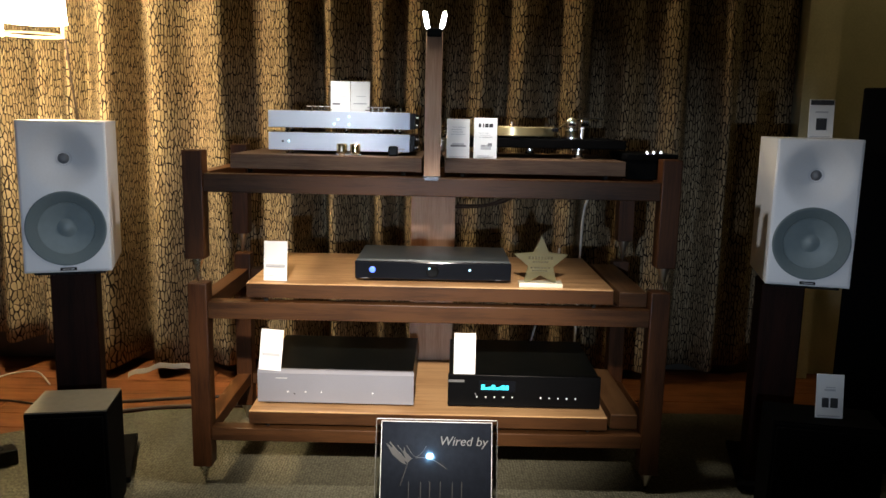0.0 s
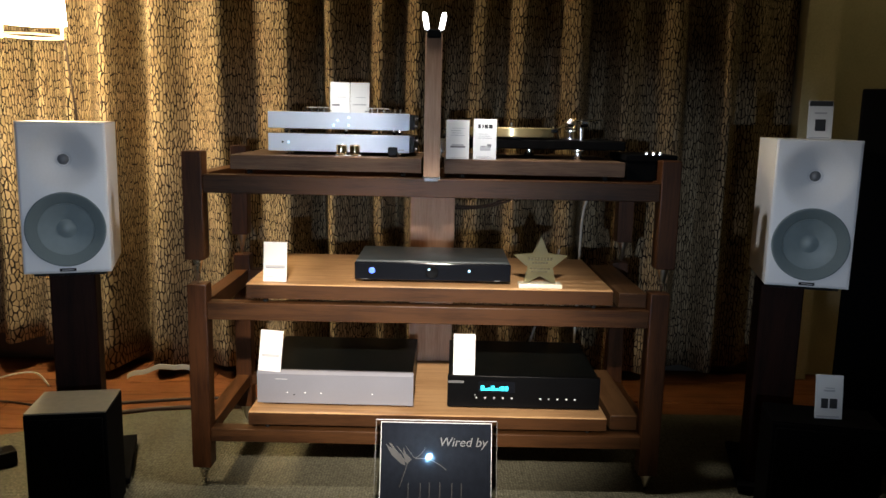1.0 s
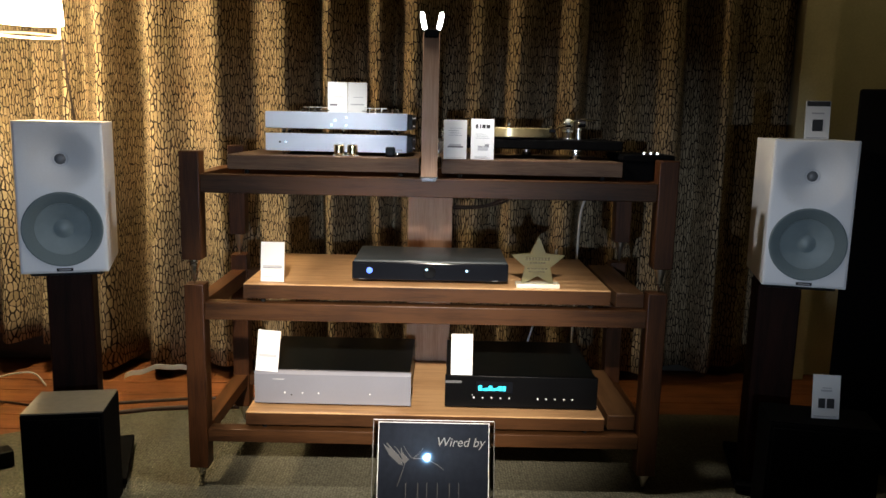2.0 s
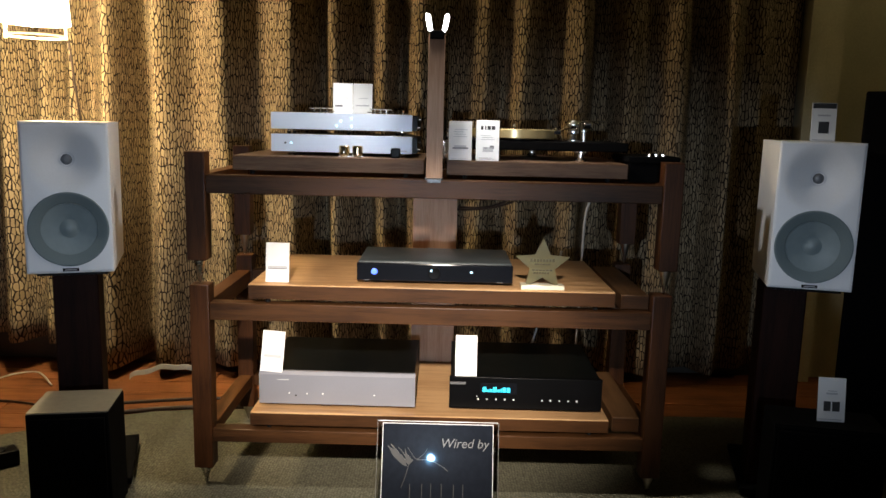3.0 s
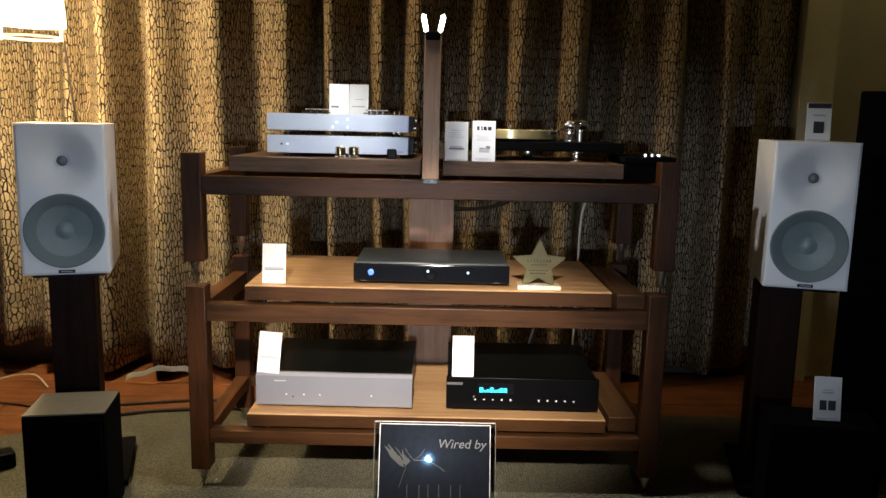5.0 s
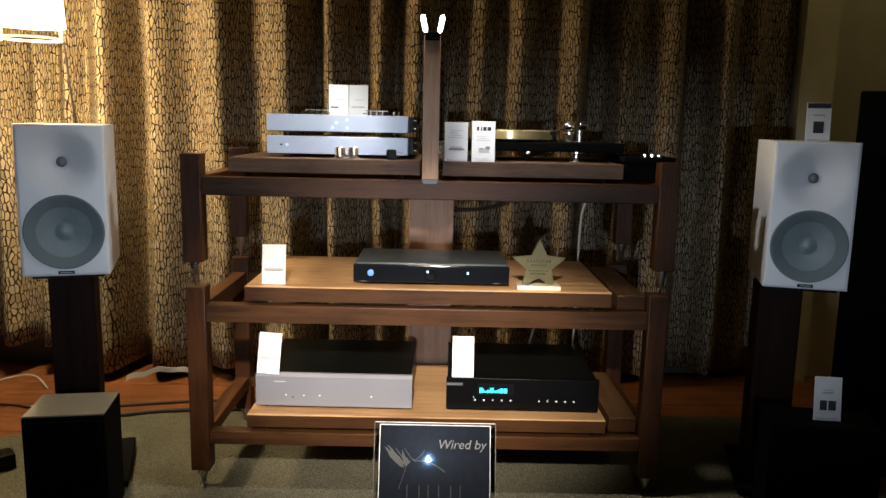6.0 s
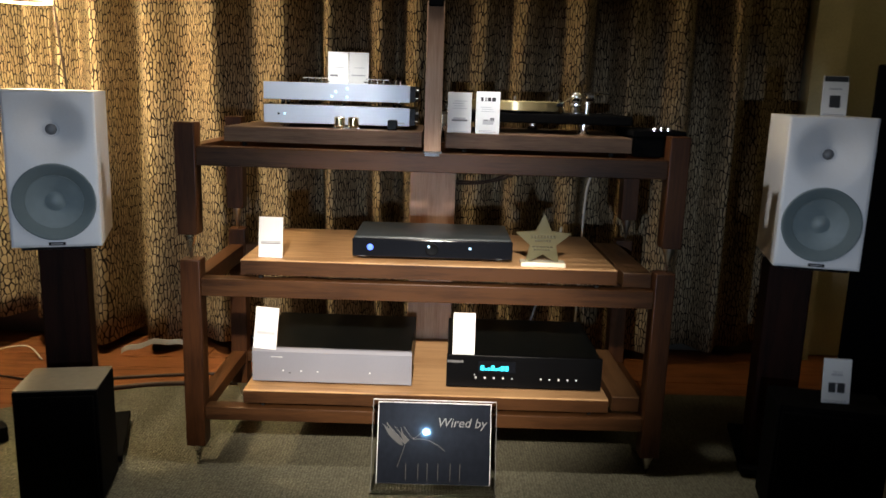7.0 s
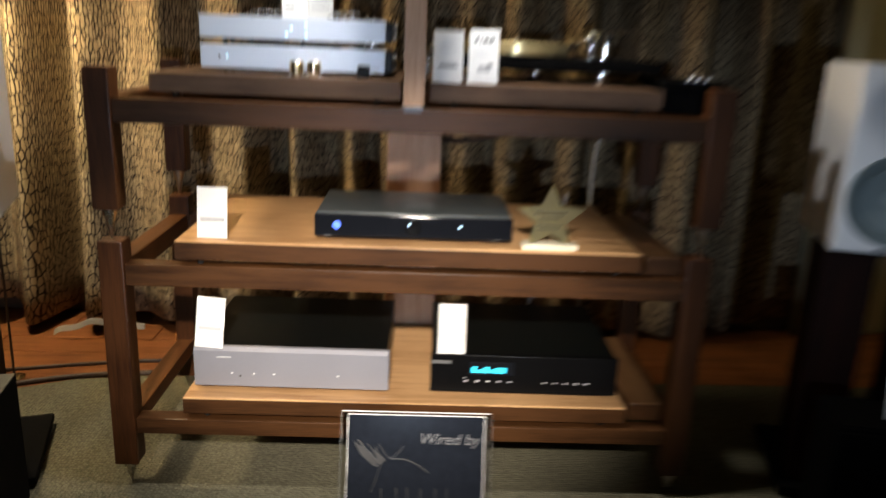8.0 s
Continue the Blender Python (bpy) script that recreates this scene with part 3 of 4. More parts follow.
def black_cabinet(m, w, d, h, label, top):
    t = thing("black_speaker_box", m, label, "speaker box", "black boxes before the stands")
    part("cabinet", boxm(0, w, 0, d, 0.012, h, bevel=0.004), BLACK_MATT, t)
    part("top_panel", boxm(0.002, w - 0.002, 0.002, d - 0.002, h, h + 0.004, bevel=0.001), top, t)
    part("grille", boxm(0.008, w - 0.008, -0.006, -0.0005, 0.022, h - 0.010, bevel=0.003), BLACK_MATT, t)
    for x in (0.03, w - 0.03):
        for y in (0.03, d - 0.03):
            part("foot", lathe([(0.012, 0), (0.014, 0.012)], at=(x, y, 0), steps=14), RUBBER, t)
    return t


black_cabinet(pose(-0.993, 1.745, 0, 0, 0, 10), 0.190, 0.160, 0.300, "low black box standing before the dark speaker stand", BOX_TOP)
black_cabinet(pose(0.83, 1.80, 0, 0, 0, -12), 0.26, 0.14, 0.300, "low black box carrying a small white card", BLACK_MATT)
tall = thing("tall_speaker", pose(1.205, 2.25, 0, 0, 0, -30), "tall black floor-standing cabinet by the wall", "speaker")
part("cabinet", boxm(0, 0.25, 0, 0.36, 0.02, 1.135, bevel=0.006), BLACK_MATT, tall)
part("plinth", boxm(-0.010, 0.260, -0.015, 0.375, 0.0, 0.02, bevel=0.003), BLACK, tall)


# ---------------------------------------------------------------- electronics
def placed(name, m, label, category, group=""):
    return thing(name, m, label, category, group)


def hifi_feet(t, w, d, h=0.012, r=0.02):
    for x in (0.05, w - 0.05):
        for y in (0.05, d - 0.05):
            part("foot", lathe([(r, 0), (r, h - 0.002), (r * 0.9, h)], at=(x, y, 0), steps=20), RUBBER, t)


def dot(x, z, r, mat, parent, y=-0.003, name="indicator", label=""):
    return part(name, lathe([(r, 0.004), (r, 0.0005), (r * 0.7, -0.0005)], "y", (x, y, z), 16), mat, parent, label)


# silver power amplifier
amp = placed("power_amplifier", pose(-0.508, 2.070, 0.214, 0, 0, -0.6), "silver fronted amplifier with a black top on the low shelf", "amplifier")
hifi_feet(amp, 0.44, 0.36)
part("case", boxm(0.004, 0.436, 0.016, 0.36, 0.012, 0.100, bevel=0.002), BLACK_TOP, amp, "dark case")
bm = bmesh.new()
ends = [[bm.verts.new((x, y, z)) for y, z in ((0.016, 0.008), (-0.001, 0.008), (-0.002, 0.0095), (-0.002, 0.0935), (0.0055, 0.1015), (0.007, 0.102), (0.016, 0.102))] for x in (0.0, 0.44)]
bm.faces.new(ends[0]), bm.faces.new(ends[1][::-1])
for i in range(7):
    bm.faces.new((ends[0][i], ends[1][i], ends[1][(i + 1) % 7], ends[0][(i + 1) % 7]))
bmesh.ops.recalc_face_normals(bm, faces=bm.faces[:])
face = part("front_panel", bm, SILVER, amp, "brushed silver front")
for x in (0.085, 0.135, 0.180, 0.325):
    dot(x, 0.040, 0.0022, BUTTON, face, name="button")
dot(0.104, 0.034, 0.0024, INK_DARK, face, name="sensor")
part("lettering", boxm(0.052, 0.084, -0.0035, -0.0015, 0.078, 0.080), INK_PALE, face)

# black player
cd = placed("disc_player", pose(0.028, 2.070, 0.214, 0, 0, -0.6), "black player with a cyan display on the low shelf", "player")
hifi_feet(cd, 0.43, 0.36)
part("case", boxm(0.004, 0.426, 0.016, 0.36, 0.012, 0.098, bevel=0.002), BLACK_TOP, cd)
face = part("front_panel", boxm(0, 0.43, -0.002, 0.016, 0.008, 0.100, bevel=0.0025), BLACK, cd, "black front")
part("name_plate", boxm(0.001, 0.046, -0.0035, -0.0015, 0.078, 0.085), SIGN_GREY, face, "pale grey name plate")
win = part("display", boxm(0.088, 0.19, -0.003, -0.0015, 0.052, 0.084), GLOSS, face, "dark display window")
x = 0.094
for wdt, hgt in ((0.010, 0.014), (0.006, 0.006), (0.007, 0.008), (0.010, 0.014), (0.008, 0.007), (0.003, 0.010), (0.010, 0.013), (0.009, 0.013)):
    part("character", boxm(x, x + wdt, -0.0042, -0.0028, 0.058, 0.058 + hgt), CYAN_LED, win, "lit cyan character")
    x += wdt + 0.002
for x in (0.082, 0.107, 0.132, 0.157, 0.182, 0.262, 0.286, 0.311, 0.336, 0.360):
    dot(x, 0.036, 0.0026, BUTTON, face, name="button")
dot(0.078, 0.044, 0.0016, BUTTON, face, name="sensor")

# streaming player
dac = placed("streamer", pose(-0.234, 2.062, 0.576), "slim charcoal streamer with blue indicator lights on the shelf", "streamer")
hifi_feet(dac, 0.428, 0.25, 0.010, 0.016)
part("case", boxm(0.002, 0.426, 0.010, 0.25, 0.010, 0.062, bevel=0.005, seg=3), CHARCOAL, dac, "charcoal case")
face = part("front_panel", boxm(0, 0.428, -0.002, 0.010, 0.009, 0.058, bevel=0.003), GLOSS, dac, "gloss black front")
part("power_light", lathe([(0.0085, 0.003), (0.0085, 0.0), (0.005, -0.001)], "y", (0.048, -0.003, 0.035), 20), BLUE_LED, face, "glowing blue power light")
knob = part("dial", lathe([(0.017, 0.004), (0.017, -0.003), (0.015, -0.004), (0.001, -0.003)], "y", (0.212, -0.003, 0.034), 32), BLACK, face, "round black dial")
dot(0.204, 0.041, 0.0030, ICE_LED, knob, y=-0.0075)
dot(0.314, 0.038, 0.0032, ICE_LED, face)
for x in (0.020, 0.384):
    part("socket_label", boxm(x, x + 0.016, -0.0035, -0.0015, 0.0105, 0.0125), SIGN_GREY, face)

# two-box valve preamplifier
for i, (z, h) in enumerate(((0.926, 0.050), (0.9875, 0.0475))):
    pre = placed("preamplifier" if i else "power_supply", pose(-0.480, 2.130, z, 0, 0, -0.2), "pale silver slim hi-fi box in a stack of two", "amplifier", "stacked silver boxes")
    part("case", boxm(0.004, 0.402, 0.014, 0.30, 0.004, h - 0.002, bevel=0.001), BLACK, pre, "black case")
    face = part("front_panel", boxm(0, 0.388, -0.002, 0.014, 0.002, h, bevel=0.0015), PREAMP_SILVER, pre, "pale silver front")
    for fx in (0.045, 0.06, 0.21, 0.345, 0.36):
        part("foot", lathe([(0.003, -0.0115 if i else -0.008), (0.006, -0.004), (0.006, 0.004)], at=(fx, 0.03, 0), steps=14), CHROME, pre, "chrome foot")
    for fx in (0.05, 0.35):
        part("foot", lathe([(0.003, -0.0115 if i else -0.008), (0.006, -0.004), (0.006, 0.004)], at=(fx, 0.26, 0), steps=14), CHROME, pre, "chrome foot")
    if i:
        for dx, dz in ((0.181, 0.013), (0.1915, 0.026), (0.2215, 0.034), (0.2215, 0.013)):
            dot(dx, dz, 0.0034, ICE_LED, face, label="ice blue button light")
        for x0, x1 in ((0.10, 0.165), (0.268, 0.33)):
            rail = part("guard_rail", lathe([(0.0020, x0), (0.0020, x1)], "x", (0, 0.03, h + 0.013), 10), CHROME, pre, "chrome guard rail")
            part("crossbar", lathe([(0.0014, x0 - 0.006), (0.0014, x1 + 0.006)], "x", (0, 0.03, h + 0.005), 10), CHROME, rail)
            for k in range(3):
                part("rail_post", lathe([(0.0025, h - 0.001), (0.0025, h + 0.014)], at=(x0 + 0.015 + k * (x1 - x0 - 0.03) / 2, 0.03, 0), steps=10), CHROME, rail)
        for px in (0.345, 0.36):
            part("terminal", lathe([(0.003, h - 0.001), (0.003, h + 0.012)], at=(px, 0.05, 0), steps=12), CHROME, pre)
    else:
        dot(0.040, 0.026, 0.003, INK_DARK, face, name="sensor")
        dot(0.056, 0.026, 0.003, ICE_LED, face)
        part("lettering", boxm(0.345, 0.375, -0.0035, -0.0015, 0.008, 0.012), INK_PALE, face)
    for k, pz in enumerate((0.012, 0.034)):
        part("side_knob", lathe([(0.004, 0), (0.004, 0.006)], "x", (0.402, 0.05 + 0.05 * k, pz), 14), DARK_STEEL, pre, "small dark steel knob")


def puck(x, y):
    t = thing("isolation_foot", pose(x, y, 0.918), "polished brass disc foot on a wooden board", "audio foot", "loose polished feet")
    part("body", lathe([(0.013, 0.004), (0.0145, 0.008), (0.0145, 0.028), (0.013, 0.031), (0.001, 0.031)], steps=28), BRASS, t)
    part("flange", lathe([(0.017, 0.0), (0.018, 0.002), (0.014, 0.0045)], steps=28), CHROME, t, "bright rim")
    return t


puck(-0.274, 2.098), puck(-0.238, 2.100)
solo("small_black_box", boxm(-0.013, 0.013, -0.01, 0.012, 0, 0.027, bevel=0.004), BLACK, "small black plastic cube on a wooden board", "box", pose(-0.135, 2.10, 0.918))

# turntable
tt = placed("turntable", pose(0.21, 2.27, 0.918), "black turntable with a thick cream platter and chrome arm", "turntable")
part("plinth", boxm(-0.20, 0.30, -0.12, 0.17, 0.028, 0.054, bevel=0.004), BLACK_MATT, tt, "black plinth")
for x, y in ((-0.17, -0.09), (0.17, -0.10), (0.06, 0.14)):
    f = part("foot", lathe([(0.016, 0.0), (0.018, 0.004), (0.010, 0.012), (0.010, 0.020), (0.018, 0.024), (0.018, 0.030)], at=(x, y, 0), steps=24), CHROME, tt, "turned chrome foot")
part("bearing", lathe([(0.07, 0.054), (0.07, 0.060)], steps=40), BLACK, tt)
pl = part("platter", lathe([(0.123, 0.060), (0.125, 0.062), (0.125, 0.084), (0.123, 0.086), (0.001, 0.086)], at=(-0.01, 0, 0), steps=72), PLATTER, tt, "cream acrylic platter")
part("spindle", lathe([(0.004, 0.086), (0.004, 0.098), (0.002, 0.100)], at=(-0.01, 0, 0), steps=14), CHROME, pl)
part("belt_pulley", lathe([(0.014, 0.054), (0.014, 0.080), (0.010, 0.084)], at=(-0.195, -0.04, 0), steps=24), CHROME, tt, "chrome motor pulley")
part("motor", lathe([(0.022, 0.0), (0.024, 0.01), (0.024, 0.045), (0.020, 0.052)], at=(-0.215, -0.10, 0), steps=28), CHROME, tt, "chrome motor housing")
arm = part("tonearm", lathe([(0.024, 0.054), (0.024, 0.058), (0.013, 0.061), (0.011, 0.074), (0.017, 0.077), (0.017, 0.083), (0.010, 0.086), (0.001, 0.087)], at=(0.160, -0.02, 0), steps=28), CHROME, tt, "chrome arm pivot")
part("bearing_ball", lathe([(0.0005, 0.085)] + [(0.0165 * math.sin(math.pi * k / 10), 0.1010 - 0.0165 * math.cos(math.pi * k / 10)) for k in range(1, 10)] + [(0.0005, 0.1175)], at=(0.158, -0.03, 0), steps=24), CHROME, arm, "polished round bearing cap")
part("wand", tube([(0.235, 0.03, 0.110), (0.165, -0.02, 0.108), (0.12, -0.06, 0.088), (0.105, -0.085, 0.080)], 0.0030), CHROME, arm)
part("counterweight", lathe([(0.010, -0.012), (0.0135, -0.009), (0.0135, 0.009), (0.010, 0.012)], "x", (0.205, 0.01, 0.104), 24), CHROME, arm)
part("headshell", boxm(0.096, 0.112, -0.100, -0.080, 0.074, 0.083, bevel=0.002), BLACK, arm)
part("arm_lift", tube([(0.125, -0.05, 0.056), (0.118, -0.052, 0.072), (0.104, -0.05, 0.092)], 0.003), CHROME, arm)
part("arm_rest", lathe([(0.006, 0.054), (0.006, 0.080), (0.009, 0.082), (0.009, 0.088)], at=(0.186, -0.045, 0), steps=16), CHROME, arm)
part("bias_rod", tube([(0.18, -0.03, 0.110), (0.215, -0.035, 0.113), (0.248, -0.035, 0.112)], 0.0022), CHROME, arm)

psu = placed("turntable_supply", pose(0.505, 2.10, 0.8685), "black motor supply box with three chrome knobs", "power supply")
part("case", boxm(0, 0.115, 0, 0.20, 0, 0.052, bevel=0.002), BLACK_MATT, psu)
part("top_plate", boxm(-0.006, 0.135, -0.005, 0.21, 0.052, 0.070, bevel=0.003), BLACK_MATT, psu)
for x in (0.052, 0.071, 0.090):
    part("knob", lathe([(0.006, 0.070), (0.006, 0.077), (0.004, 0.079)], at=(x, 0.012, 0), steps=16), CHROME, psu, "chrome knob")


# ---------------------------------------------------------------- cards, sign, award
def card(m, w, h, label, marks, foot=True):
    """A stiff printed card on a folded clear foot; marks: (x0, x1, z0, z1, ink)."""
    t = thing("display_card", m, label, "card", "small product cards")
    sheet = part("sheet", boxm(0, w, 0, 0.0016, 0, h, bevel=0.0004, seg=1), PAPER, t)
    for x0, x1, z0, z1, ink in marks:
        part("print", boxm(x0 * w, x1 * w, -0.0009, 0.0004, z0 * h, z1 * h), ink, sheet)
    if foot:
        part("foot", boxm(0.004, w - 0.004, 0.0016, 0.030, 0.0, 0.0012), ACRYLIC, t, "clear acrylic foot")
    return t


def lines(z0, n, step, ink, x0=0.2, x1=0.8):
    return [(x0 + 0.05 * (i % 2), x1 - 0.08 * (i % 3), z0 + step * i, z0 + step * i + 0.012, ink) for i in range(n)]


PIC = [(0.10, 0.92, 0.34, 0.41, INK_PALE), (0.12, 0.90, 0.335, 0.355, INK)]
card(pose(-0.482, 2.050, 0.5762, -8, 0, 0), 0.064, 0.108, "white product card with a small picture, on the shelf", PIC + [(0.12, 0.5, 0.12, 0.13, INK_PALE)])
card(pose(-0.506, 2.071, 0.316, -7, 4, 0), 0.063, 0.116, "white product card on the silver amplifier", [(0.12, 0.90, 0.35, 0.42, INK_PALE)])
card(pose(0.043, 2.071, 0.3142, -7, 0, 0), 0.061, 0.116, "white product card on the black player", [(0.12, 0.90, 0.36, 0.40, INK_PALE)])
card(pose(0.009, 2.075, 0.9182, -5, 0, 0), 0.062, 0.104, "white product card beside the turntable", lines(0.6, 4, 0.06, INK_PALE) + [(0.18, 0.84, 0.29, 0.33, INK), (0.24, 0.76, 0.33, 0.38, INK_PALE), (0.1, 0.9, 0.03, 0.04, INK_PALE)])
jc = card(pose(0.082, 2.070, 0.9182, -5, 0, 0), 0.062, 0.108, "white product card with a dark heading beside the turntable",
          lines(0.52, 3, 0.05, INK_PALE) + [(0.30, 0.75, 0.22, 0.34, INK_PALE), (0.60, 0.78, 0.30, 0.38, INK), (0.34, 0.5, 0.30, 0.33, INK), (0.15, 0.85, 0.04, 0.05, INK_PALE), (0.15, 0.7, 0.07, 0.08, INK_PALE)])
for k, (x, w_) in enumerate(((0.20, 0.10), (0.38, 0.05), (0.48, 0.14), (0.66, 0.16))):
    part("heading_mark", boxm(x * 0.062, (x + w_) * 0.062, -0.0010, 0.0003, 0.083, 0.093), INK_DARK, jc.children[0])
for i, (x, ang) in enumerate(((-0.314, 7), (-0.260, -7))):
    card(pose(x, 2.165 if i == 0 else 2.1718, 1.0352, -4, 0, ang), 0.054, 0.083, "folded white card standing on the silver box", ([(0.1, 0.48, 0.22, 0.28, INK)] if i == 0 else [(0.15, 0.85, 0.25, 0.29, INK_PALE)]) + [(0.3, 0.8, 0.5, 0.52, INK_PALE)], foot=False)
card(RIGHT @ pose(-0.022, 0.060, 0.380, -4, 0, 6), 0.061, 0.100, "white product card on top of a white loudspeaker", [(0.03, 0.97, 0.86, 0.99, INK_DARK), (0.30, 0.72, 0.22, 0.52, INK_DARK), (0.25, 0.75, 0.66, 0.70, INK_PALE), (0.08, 0.9, 0.04, 0.06, INK_PALE)])
card(pose(0.945, 1.825, 0.304, -8, 0, -6), 0.066, 0.110, "white product card with two black squares on a black box",
     [(0.22, 0.47, 0.24, 0.46, INK_DARK), (0.53, 0.80, 0.24, 0.46, INK_DARK), (0.3, 0.7, 0.62, 0.66, INK_PALE), (0.35, 0.68, 0.69, 0.71, INK_PALE), (0.06, 0.9, 0.04, 0.06, INK_PALE)])

# leaning A4 sign in a clear stand
sign = thing("sign_holder", pose(-0.0005, 1.885, 0.002, -18, 0, 0), "A4 black printed sign in a clear acrylic stand on the carpet", "sign")
W, H = 0.297, 0.210
part("back_sheet", boxm(-W / 2 - 0.013, W / 2 + 0.013, 0.003, 0.006, 0.0, H + 0.022, bevel=0.0006), ACRYLIC, sign, "clear acrylic sheet")
part("foot", boxm(-W / 2 - 0.013, W / 2 + 0.013, -0.055, 0.003, 0.0, 0.003, bevel=0.0006), ACRYLIC, sign, "clear acrylic foot")
part("top_edge", boxm(-W / 2 - 0.013, W / 2 + 0.013, 0.0025, 0.0065, H + 0.0222, H + 0.0240, bevel=0.0004), LIT_EDGE, sign, "cut edge with its highlight coloured in")
for s in (-1, 1):
    part("side_edge", boxm(s * (W / 2 + 0.0138) - 0.0006, s * (W / 2 + 0.0138) + 0.0006, 0.0025, 0.0065, 0.0, H + 0.0220), SHADED_EDGE, sign, "cut edge with its shade coloured in")
paper = part("paper", boxm(-W / 2, W / 2, 0.0, 0.001, 0.018, 0.018 + H), PAPER, sign, "printed sheet with a white margin")
part("black_print", boxm(-W / 2 + 0.0016, W / 2 - 0.0016, -0.0012, -0.0004, 0.0185, 0.018 + H - 0.0018), SIGN_BLACK, paper, "glossy black print with a blue glint tinted in")


def lettering(text, size, x, z, mat, parent, slant=0.0):
    cu = bpy.data.curves.new("inscription", "FONT")
    cu.body, cu.size, cu.shear, cu.extrude = text, size, slant, 0.0002
    tmp = bpy.data.objects.new("inscription", cu)
    scene.collection.objects.link(tmp)
    bpy.context.view_layer.update()
    me = bpy.data.meshes.new_from_object(tmp.evaluated_get(bpy.context.evaluated_depsgraph_get()))
    bpy.data.objects.remove(tmp)
    me.materials.clear()
    me.materials.append(mat)
    ob = new("inscription", me)
    ob.parent = parent
    ob.matrix_basis = pose(x, -0.0016, z, 90, 0, 0)
    return ob


lettering("Wired by", 0.0335, 0.006, 0.1665, SIGN_GREY, paper, 0.22)


def stroke(points, r, mat):
    bm = tube([(x, -0.0014, z) for x, z in points], r, 6)
    bm.transform(Matrix.Translation((0, -0.0014, 0)) @ Matrix.Diagonal((1, 0.3, 1, 1)) @ Matrix.Translation((0, 0.0014, 0)))
    return part("drawn_line", bm, mat, paper)


# emblem and word mark as plain strokes and bars
for wing in ([(-0.1356, 0.171), (-0.118, 0.158), (-0.0925, 0.143), (-0.080, 0.115), (-0.0925, 0.119), (-0.118, 0.141)],
             [(-0.087, 0.1635), (-0.082, 0.148), (-0.0645, 0.1305), (-0.077, 0.118), (-0.087, 0.141)]):
    part("drawn_wing", prism(wing, -0.0018, -0.0013), SIGN_DIM, paper)
for pts, r in (([(-0.125, 0.172), (-0.105, 0.150), (-0.085, 0.128), (-0.075, 0.122)], 0.0022), ([(-0.118, 0.160), (-0.098, 0.142), (-0.080, 0.126)], 0.0020),
               ([(-0.105, 0.165), (-0.092, 0.150), (-0.078, 0.128)], 0.0012), ([(-0.075, 0.122), (-0.083, 0.095), (-0.095, 0.060)], 0.0009), ([(-0.080, 0.165), (-0.070, 0.150), (-0.055, 0.135), (-0.035, 0.150), (-0.028, 0.162)], 0.0009),
               ([(-0.055, 0.133), (-0.020, 0.132), (0.010, 0.118), (0.028, 0.105)], 0.0012)):
    stroke(pts, r, SIGN_DIM)
for x, top in ((-0.072, 0.070), (-0.040, 0.071), (-0.016, 0.072), (0.012, 0.072), (0.044, 0.071), (0.069, 0.072)):
    stroke([(x, 0.028), (x, 0.050), (x, top)], 0.0012, SIGN_DIM)

# star award
star = thing("star_award", pose(0.272, 2.050, 0.576, 0, 0, 0), "pale gold acrylic star trophy on a clear base", "award")
pts = []
for i in range(10):
    a = math.pi / 2 + i * math.pi / 5
    r = 0.077 if i % 2 == 0 else 0.036
    pts.append((r * math.cos(a), 0.066 + r * math.sin(a) * 0.96))
body = part("star", prism(pts, -0.004, 0.004), AWARD, star, "frosted gold star")
for x0, x1, z in ((-0.034, 0.034, 0.075), (-0.022, 0.022, 0.066), (-0.028, 0.028, 0.050), (-0.024, 0.020, 0.042)):
    n = 8 if z == 0.075 else 6
    for k in range(n):
        w = (x1 - x0) / n
        part("engraving", boxm(x0 + k * w, x0 + (k + 0.75) * w, -0.0052, -0.0038, z, z + (0.008 if z == 0.075 else 0.004)), AWARD_INK, body)
part("base", boxm(-0.058, 0.060, -0.020, 0.022, 0.0, 0.012, bevel=0.002), AWARD_BASE, star, "pale acrylic base")

# ---------------------------------------------------------------- lamp by the curtain, cables, floor clutter
fl = thing("floor_lamp", pose(-1.303, 2.50, 0.0363) @ Matrix.Scale(0.954, 4), "lit lamp with a white shade on a thin dark pole", "lamp")
part("shade", lathe([(0.103, 1.318), (0.107, 1.318), (0.105, 1.34), (0.090, 1.57), (0.087, 1.57), (0.102, 1.34), (0.103, 1.318)], steps=48, caps=False), SHADE, fl, "glowing white shade")
rim = part("ring", lathe([(0.093, 1.276), (0.096, 1.274), (0.096, 1.281), (0.093, 1.281), (0.093, 1.276)], steps=48, caps=False), SHADE_RIM, fl, "white ring with added glow under the shade")
for a in (8, 188):
    c, d = 0.0945 * math.cos(radians(a)), 0.0945 * math.sin(radians(a))
    part("strut", boxm(c - 0.004, c + 0.004, d - 0.004, d + 0.004, 1.268, 1.335, bevel=0.001), SHADE_RIM, rim)
part("pole", tube([(0.098, 0.02, 1.272), (0.104, 0.03, 1.15), (0.118, 0.04, 0.95), (0.13, 0.05, 0.5), (0.13, 0.05, -0.045)], 0.004), CABLE_DARK, fl, "thin dark pole")
part("base", lathe([(0.03, 0.0), (0.03, 0.010), (0.01, 0.016)], at=(0.13, 0.05, -0.0496), steps=36), BRASS, fl, "round brass base")

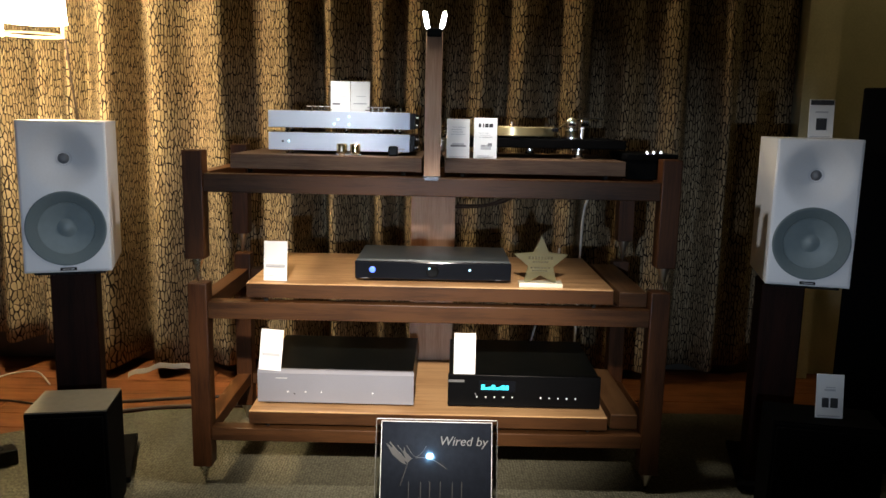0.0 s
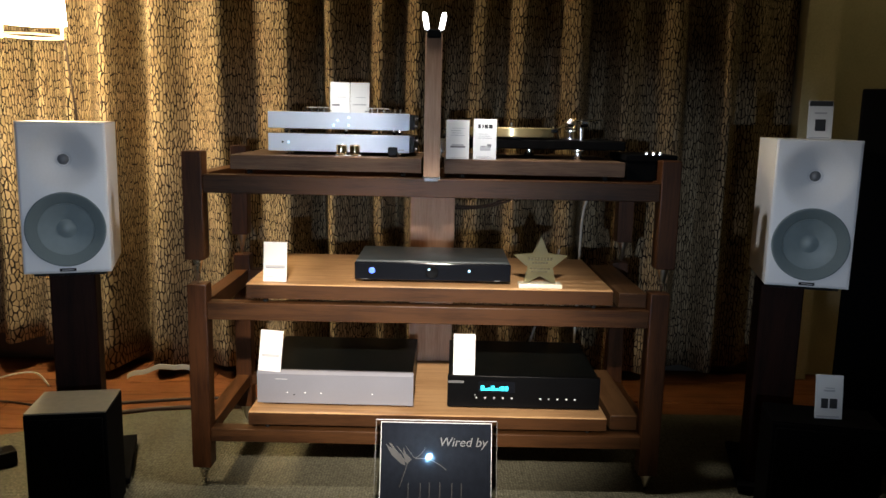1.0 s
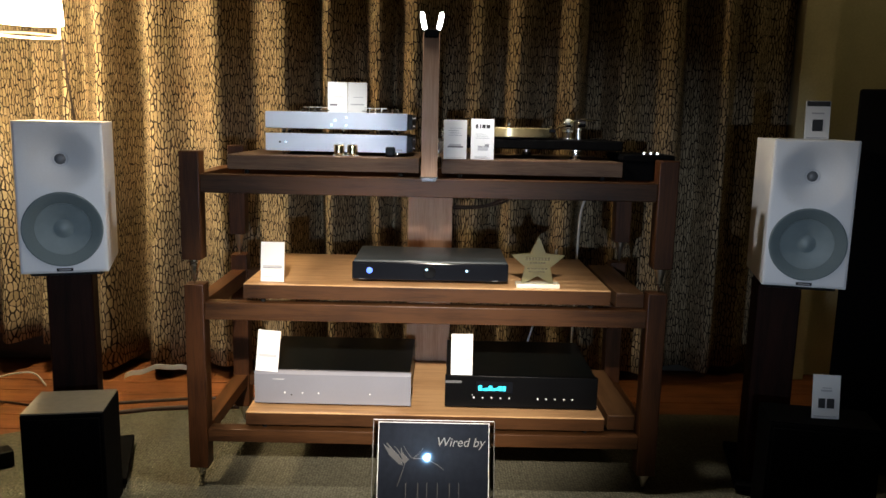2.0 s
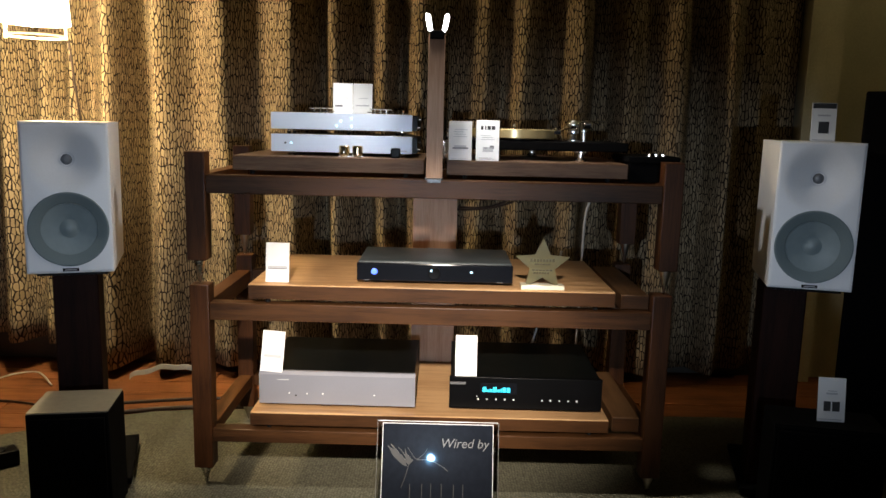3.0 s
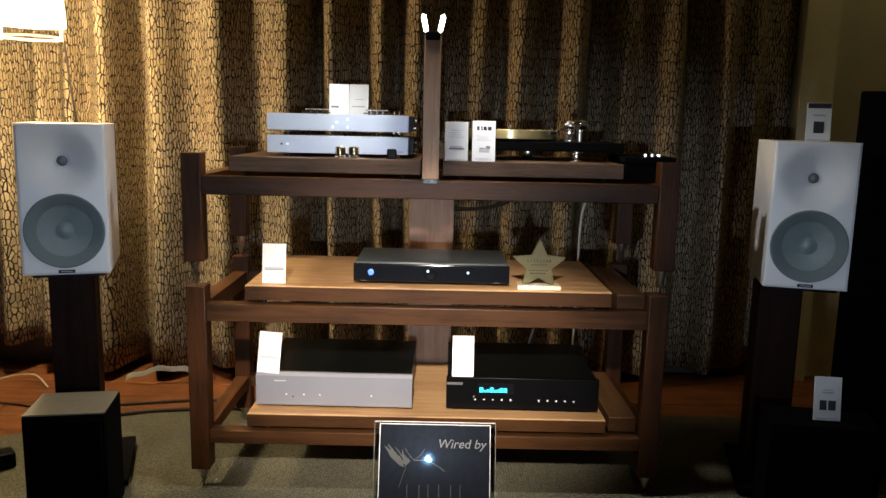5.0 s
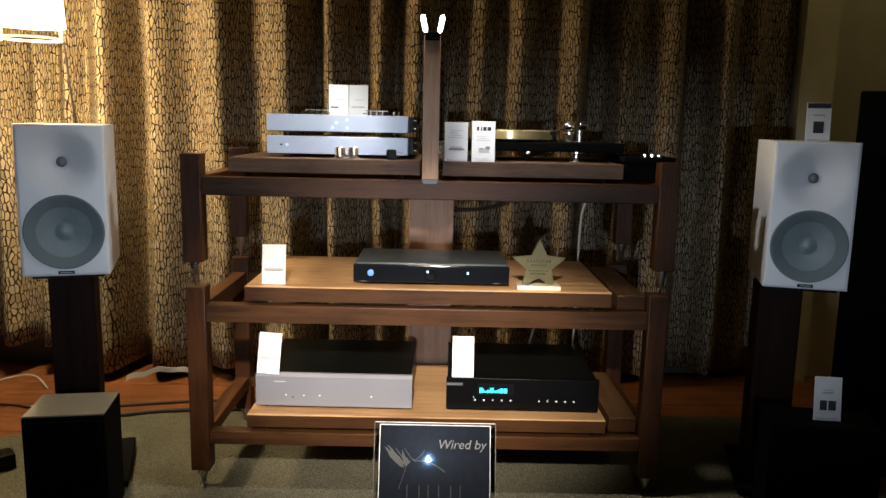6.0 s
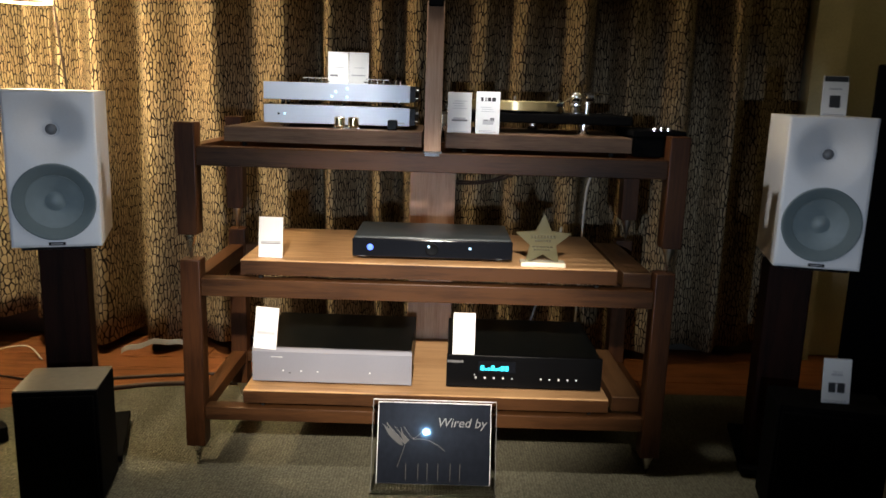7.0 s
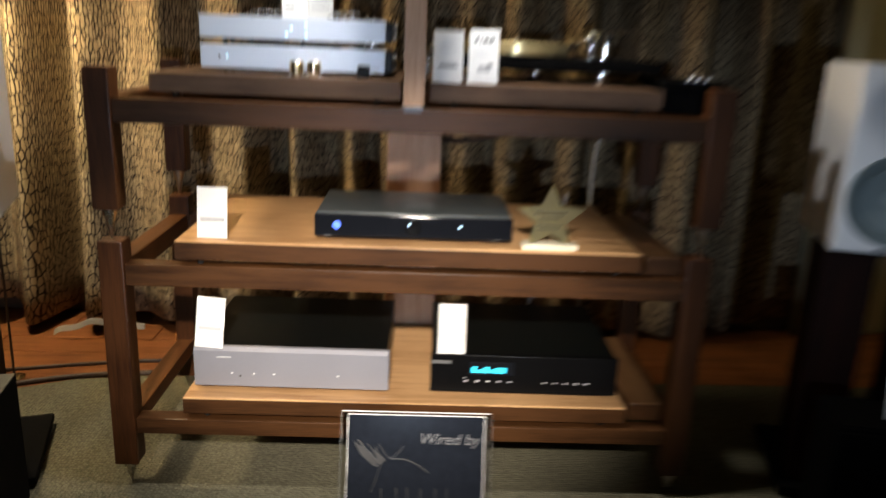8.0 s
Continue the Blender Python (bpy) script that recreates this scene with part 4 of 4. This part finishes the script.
for name, pts, r, mat, lab in (
        ("floor_cable", [(-1.25, 2.60, -0.006), (-1.0, 2.665, -0.006), (-0.8, 2.70, -0.006), (-0.5, 2.70, -0.006), (0.2, 2.76, -0.006)], 0.006, CABLE_DARK, "dark cable lying along the wooden floor"),
        ("floor_cable", [(-1.3, 2.44, -0.004), (-1.05, 2.555, -0.004), (-0.85, 2.59, 0.0), (-0.6, 2.62, -0.004), (0.0, 2.66, -0.004)], 0.008, CABLE_DARK, "thick dark cable along the carpet's edge"),
        ("floor_cable", [(-1.75, 2.78, -0.008), (-1.66, 2.86, 0.01), (-1.56, 2.86, 0.02), (-1.48, 2.80, -0.008)], 0.003, CABLE_PALE, "thin pale cable looped on the wooden floor"),
        ("floor_cable", [(-1.8, 2.55, -0.008), (-1.6, 2.62, -0.006), (-1.45, 2.60, -0.006), (-1.3, 2.52, -0.006)], 0.004, CABLE_DARK, "thin dark cable on the wooden floor"),
        ("signal_cable", [(0.05, 2.54, 0.74), (0.16, 2.55, 0.745), (0.26, 2.52, 0.80), (0.33, 2.50, 0.87)], 0.004, CABLE_DARK, "dark cable hanging behind the rack"),
        ("signal_cable", [(0.04, 2.56, 0.73), (0.14, 2.57, 0.735), (0.24, 2.55, 0.77), (0.30, 2.52, 0.86)], 0.004, CABLE_DARK, "dark cable hanging behind the rack"),
        ("signal_cable", [(0.52, 2.60, 0.90), (0.505, 2.62, 0.78), (0.485, 2.62, 0.68), (0.48, 2.62, 0.30), (0.47, 2.62, -0.008)], 0.004, CABLE_PALE, "pale cable hanging behind the rack"),
        ("signal_cable", [(0.30, 2.45, 0.30), (0.33, 2.50, 0.36), (0.37, 2.53, 0.42), (0.40, 2.55, 0.60)], 0.004, CABLE_PALE, "pale cable rising behind the black player")):
    solo(name, tube(pts, r), mat, lab, "cable")
strip = thing("power_strip", pose(-1.300, 2.08, 0.0, 0, 0, 40), "black power strip on the carpet", "power strip")
part("body", boxm(-0.10, 0.08, -0.03, 0.03, 0.0, 0.045, bevel=0.005), BLACK, strip)
part("socket", lathe([(0.018, 0.045), (0.018, 0.047), (0.015, 0.046)], at=(0.03, 0, 0), steps=20), RUBBER, strip)

# floor boards between the carpet and the wall
plank_mesh = mesh_of("plank", boxm(-0.648, 0.648, -0.0590, 0.0590, -0.0165, -0.0120, bevel=0.0012, seg=1), FLOOR_WOOD)
for row in range(10):
    for col in range(5):
        plank = new("plank", plank_mesh)
        plank.parent = floor
        plank.location = (-2.5 + 1.3 * col + (0.65 if row % 2 else 0.0) - 0.17 * (row % 3), 1.98 + 0.12 * row, 0.0006 * ((row * 3 + col) % 3))
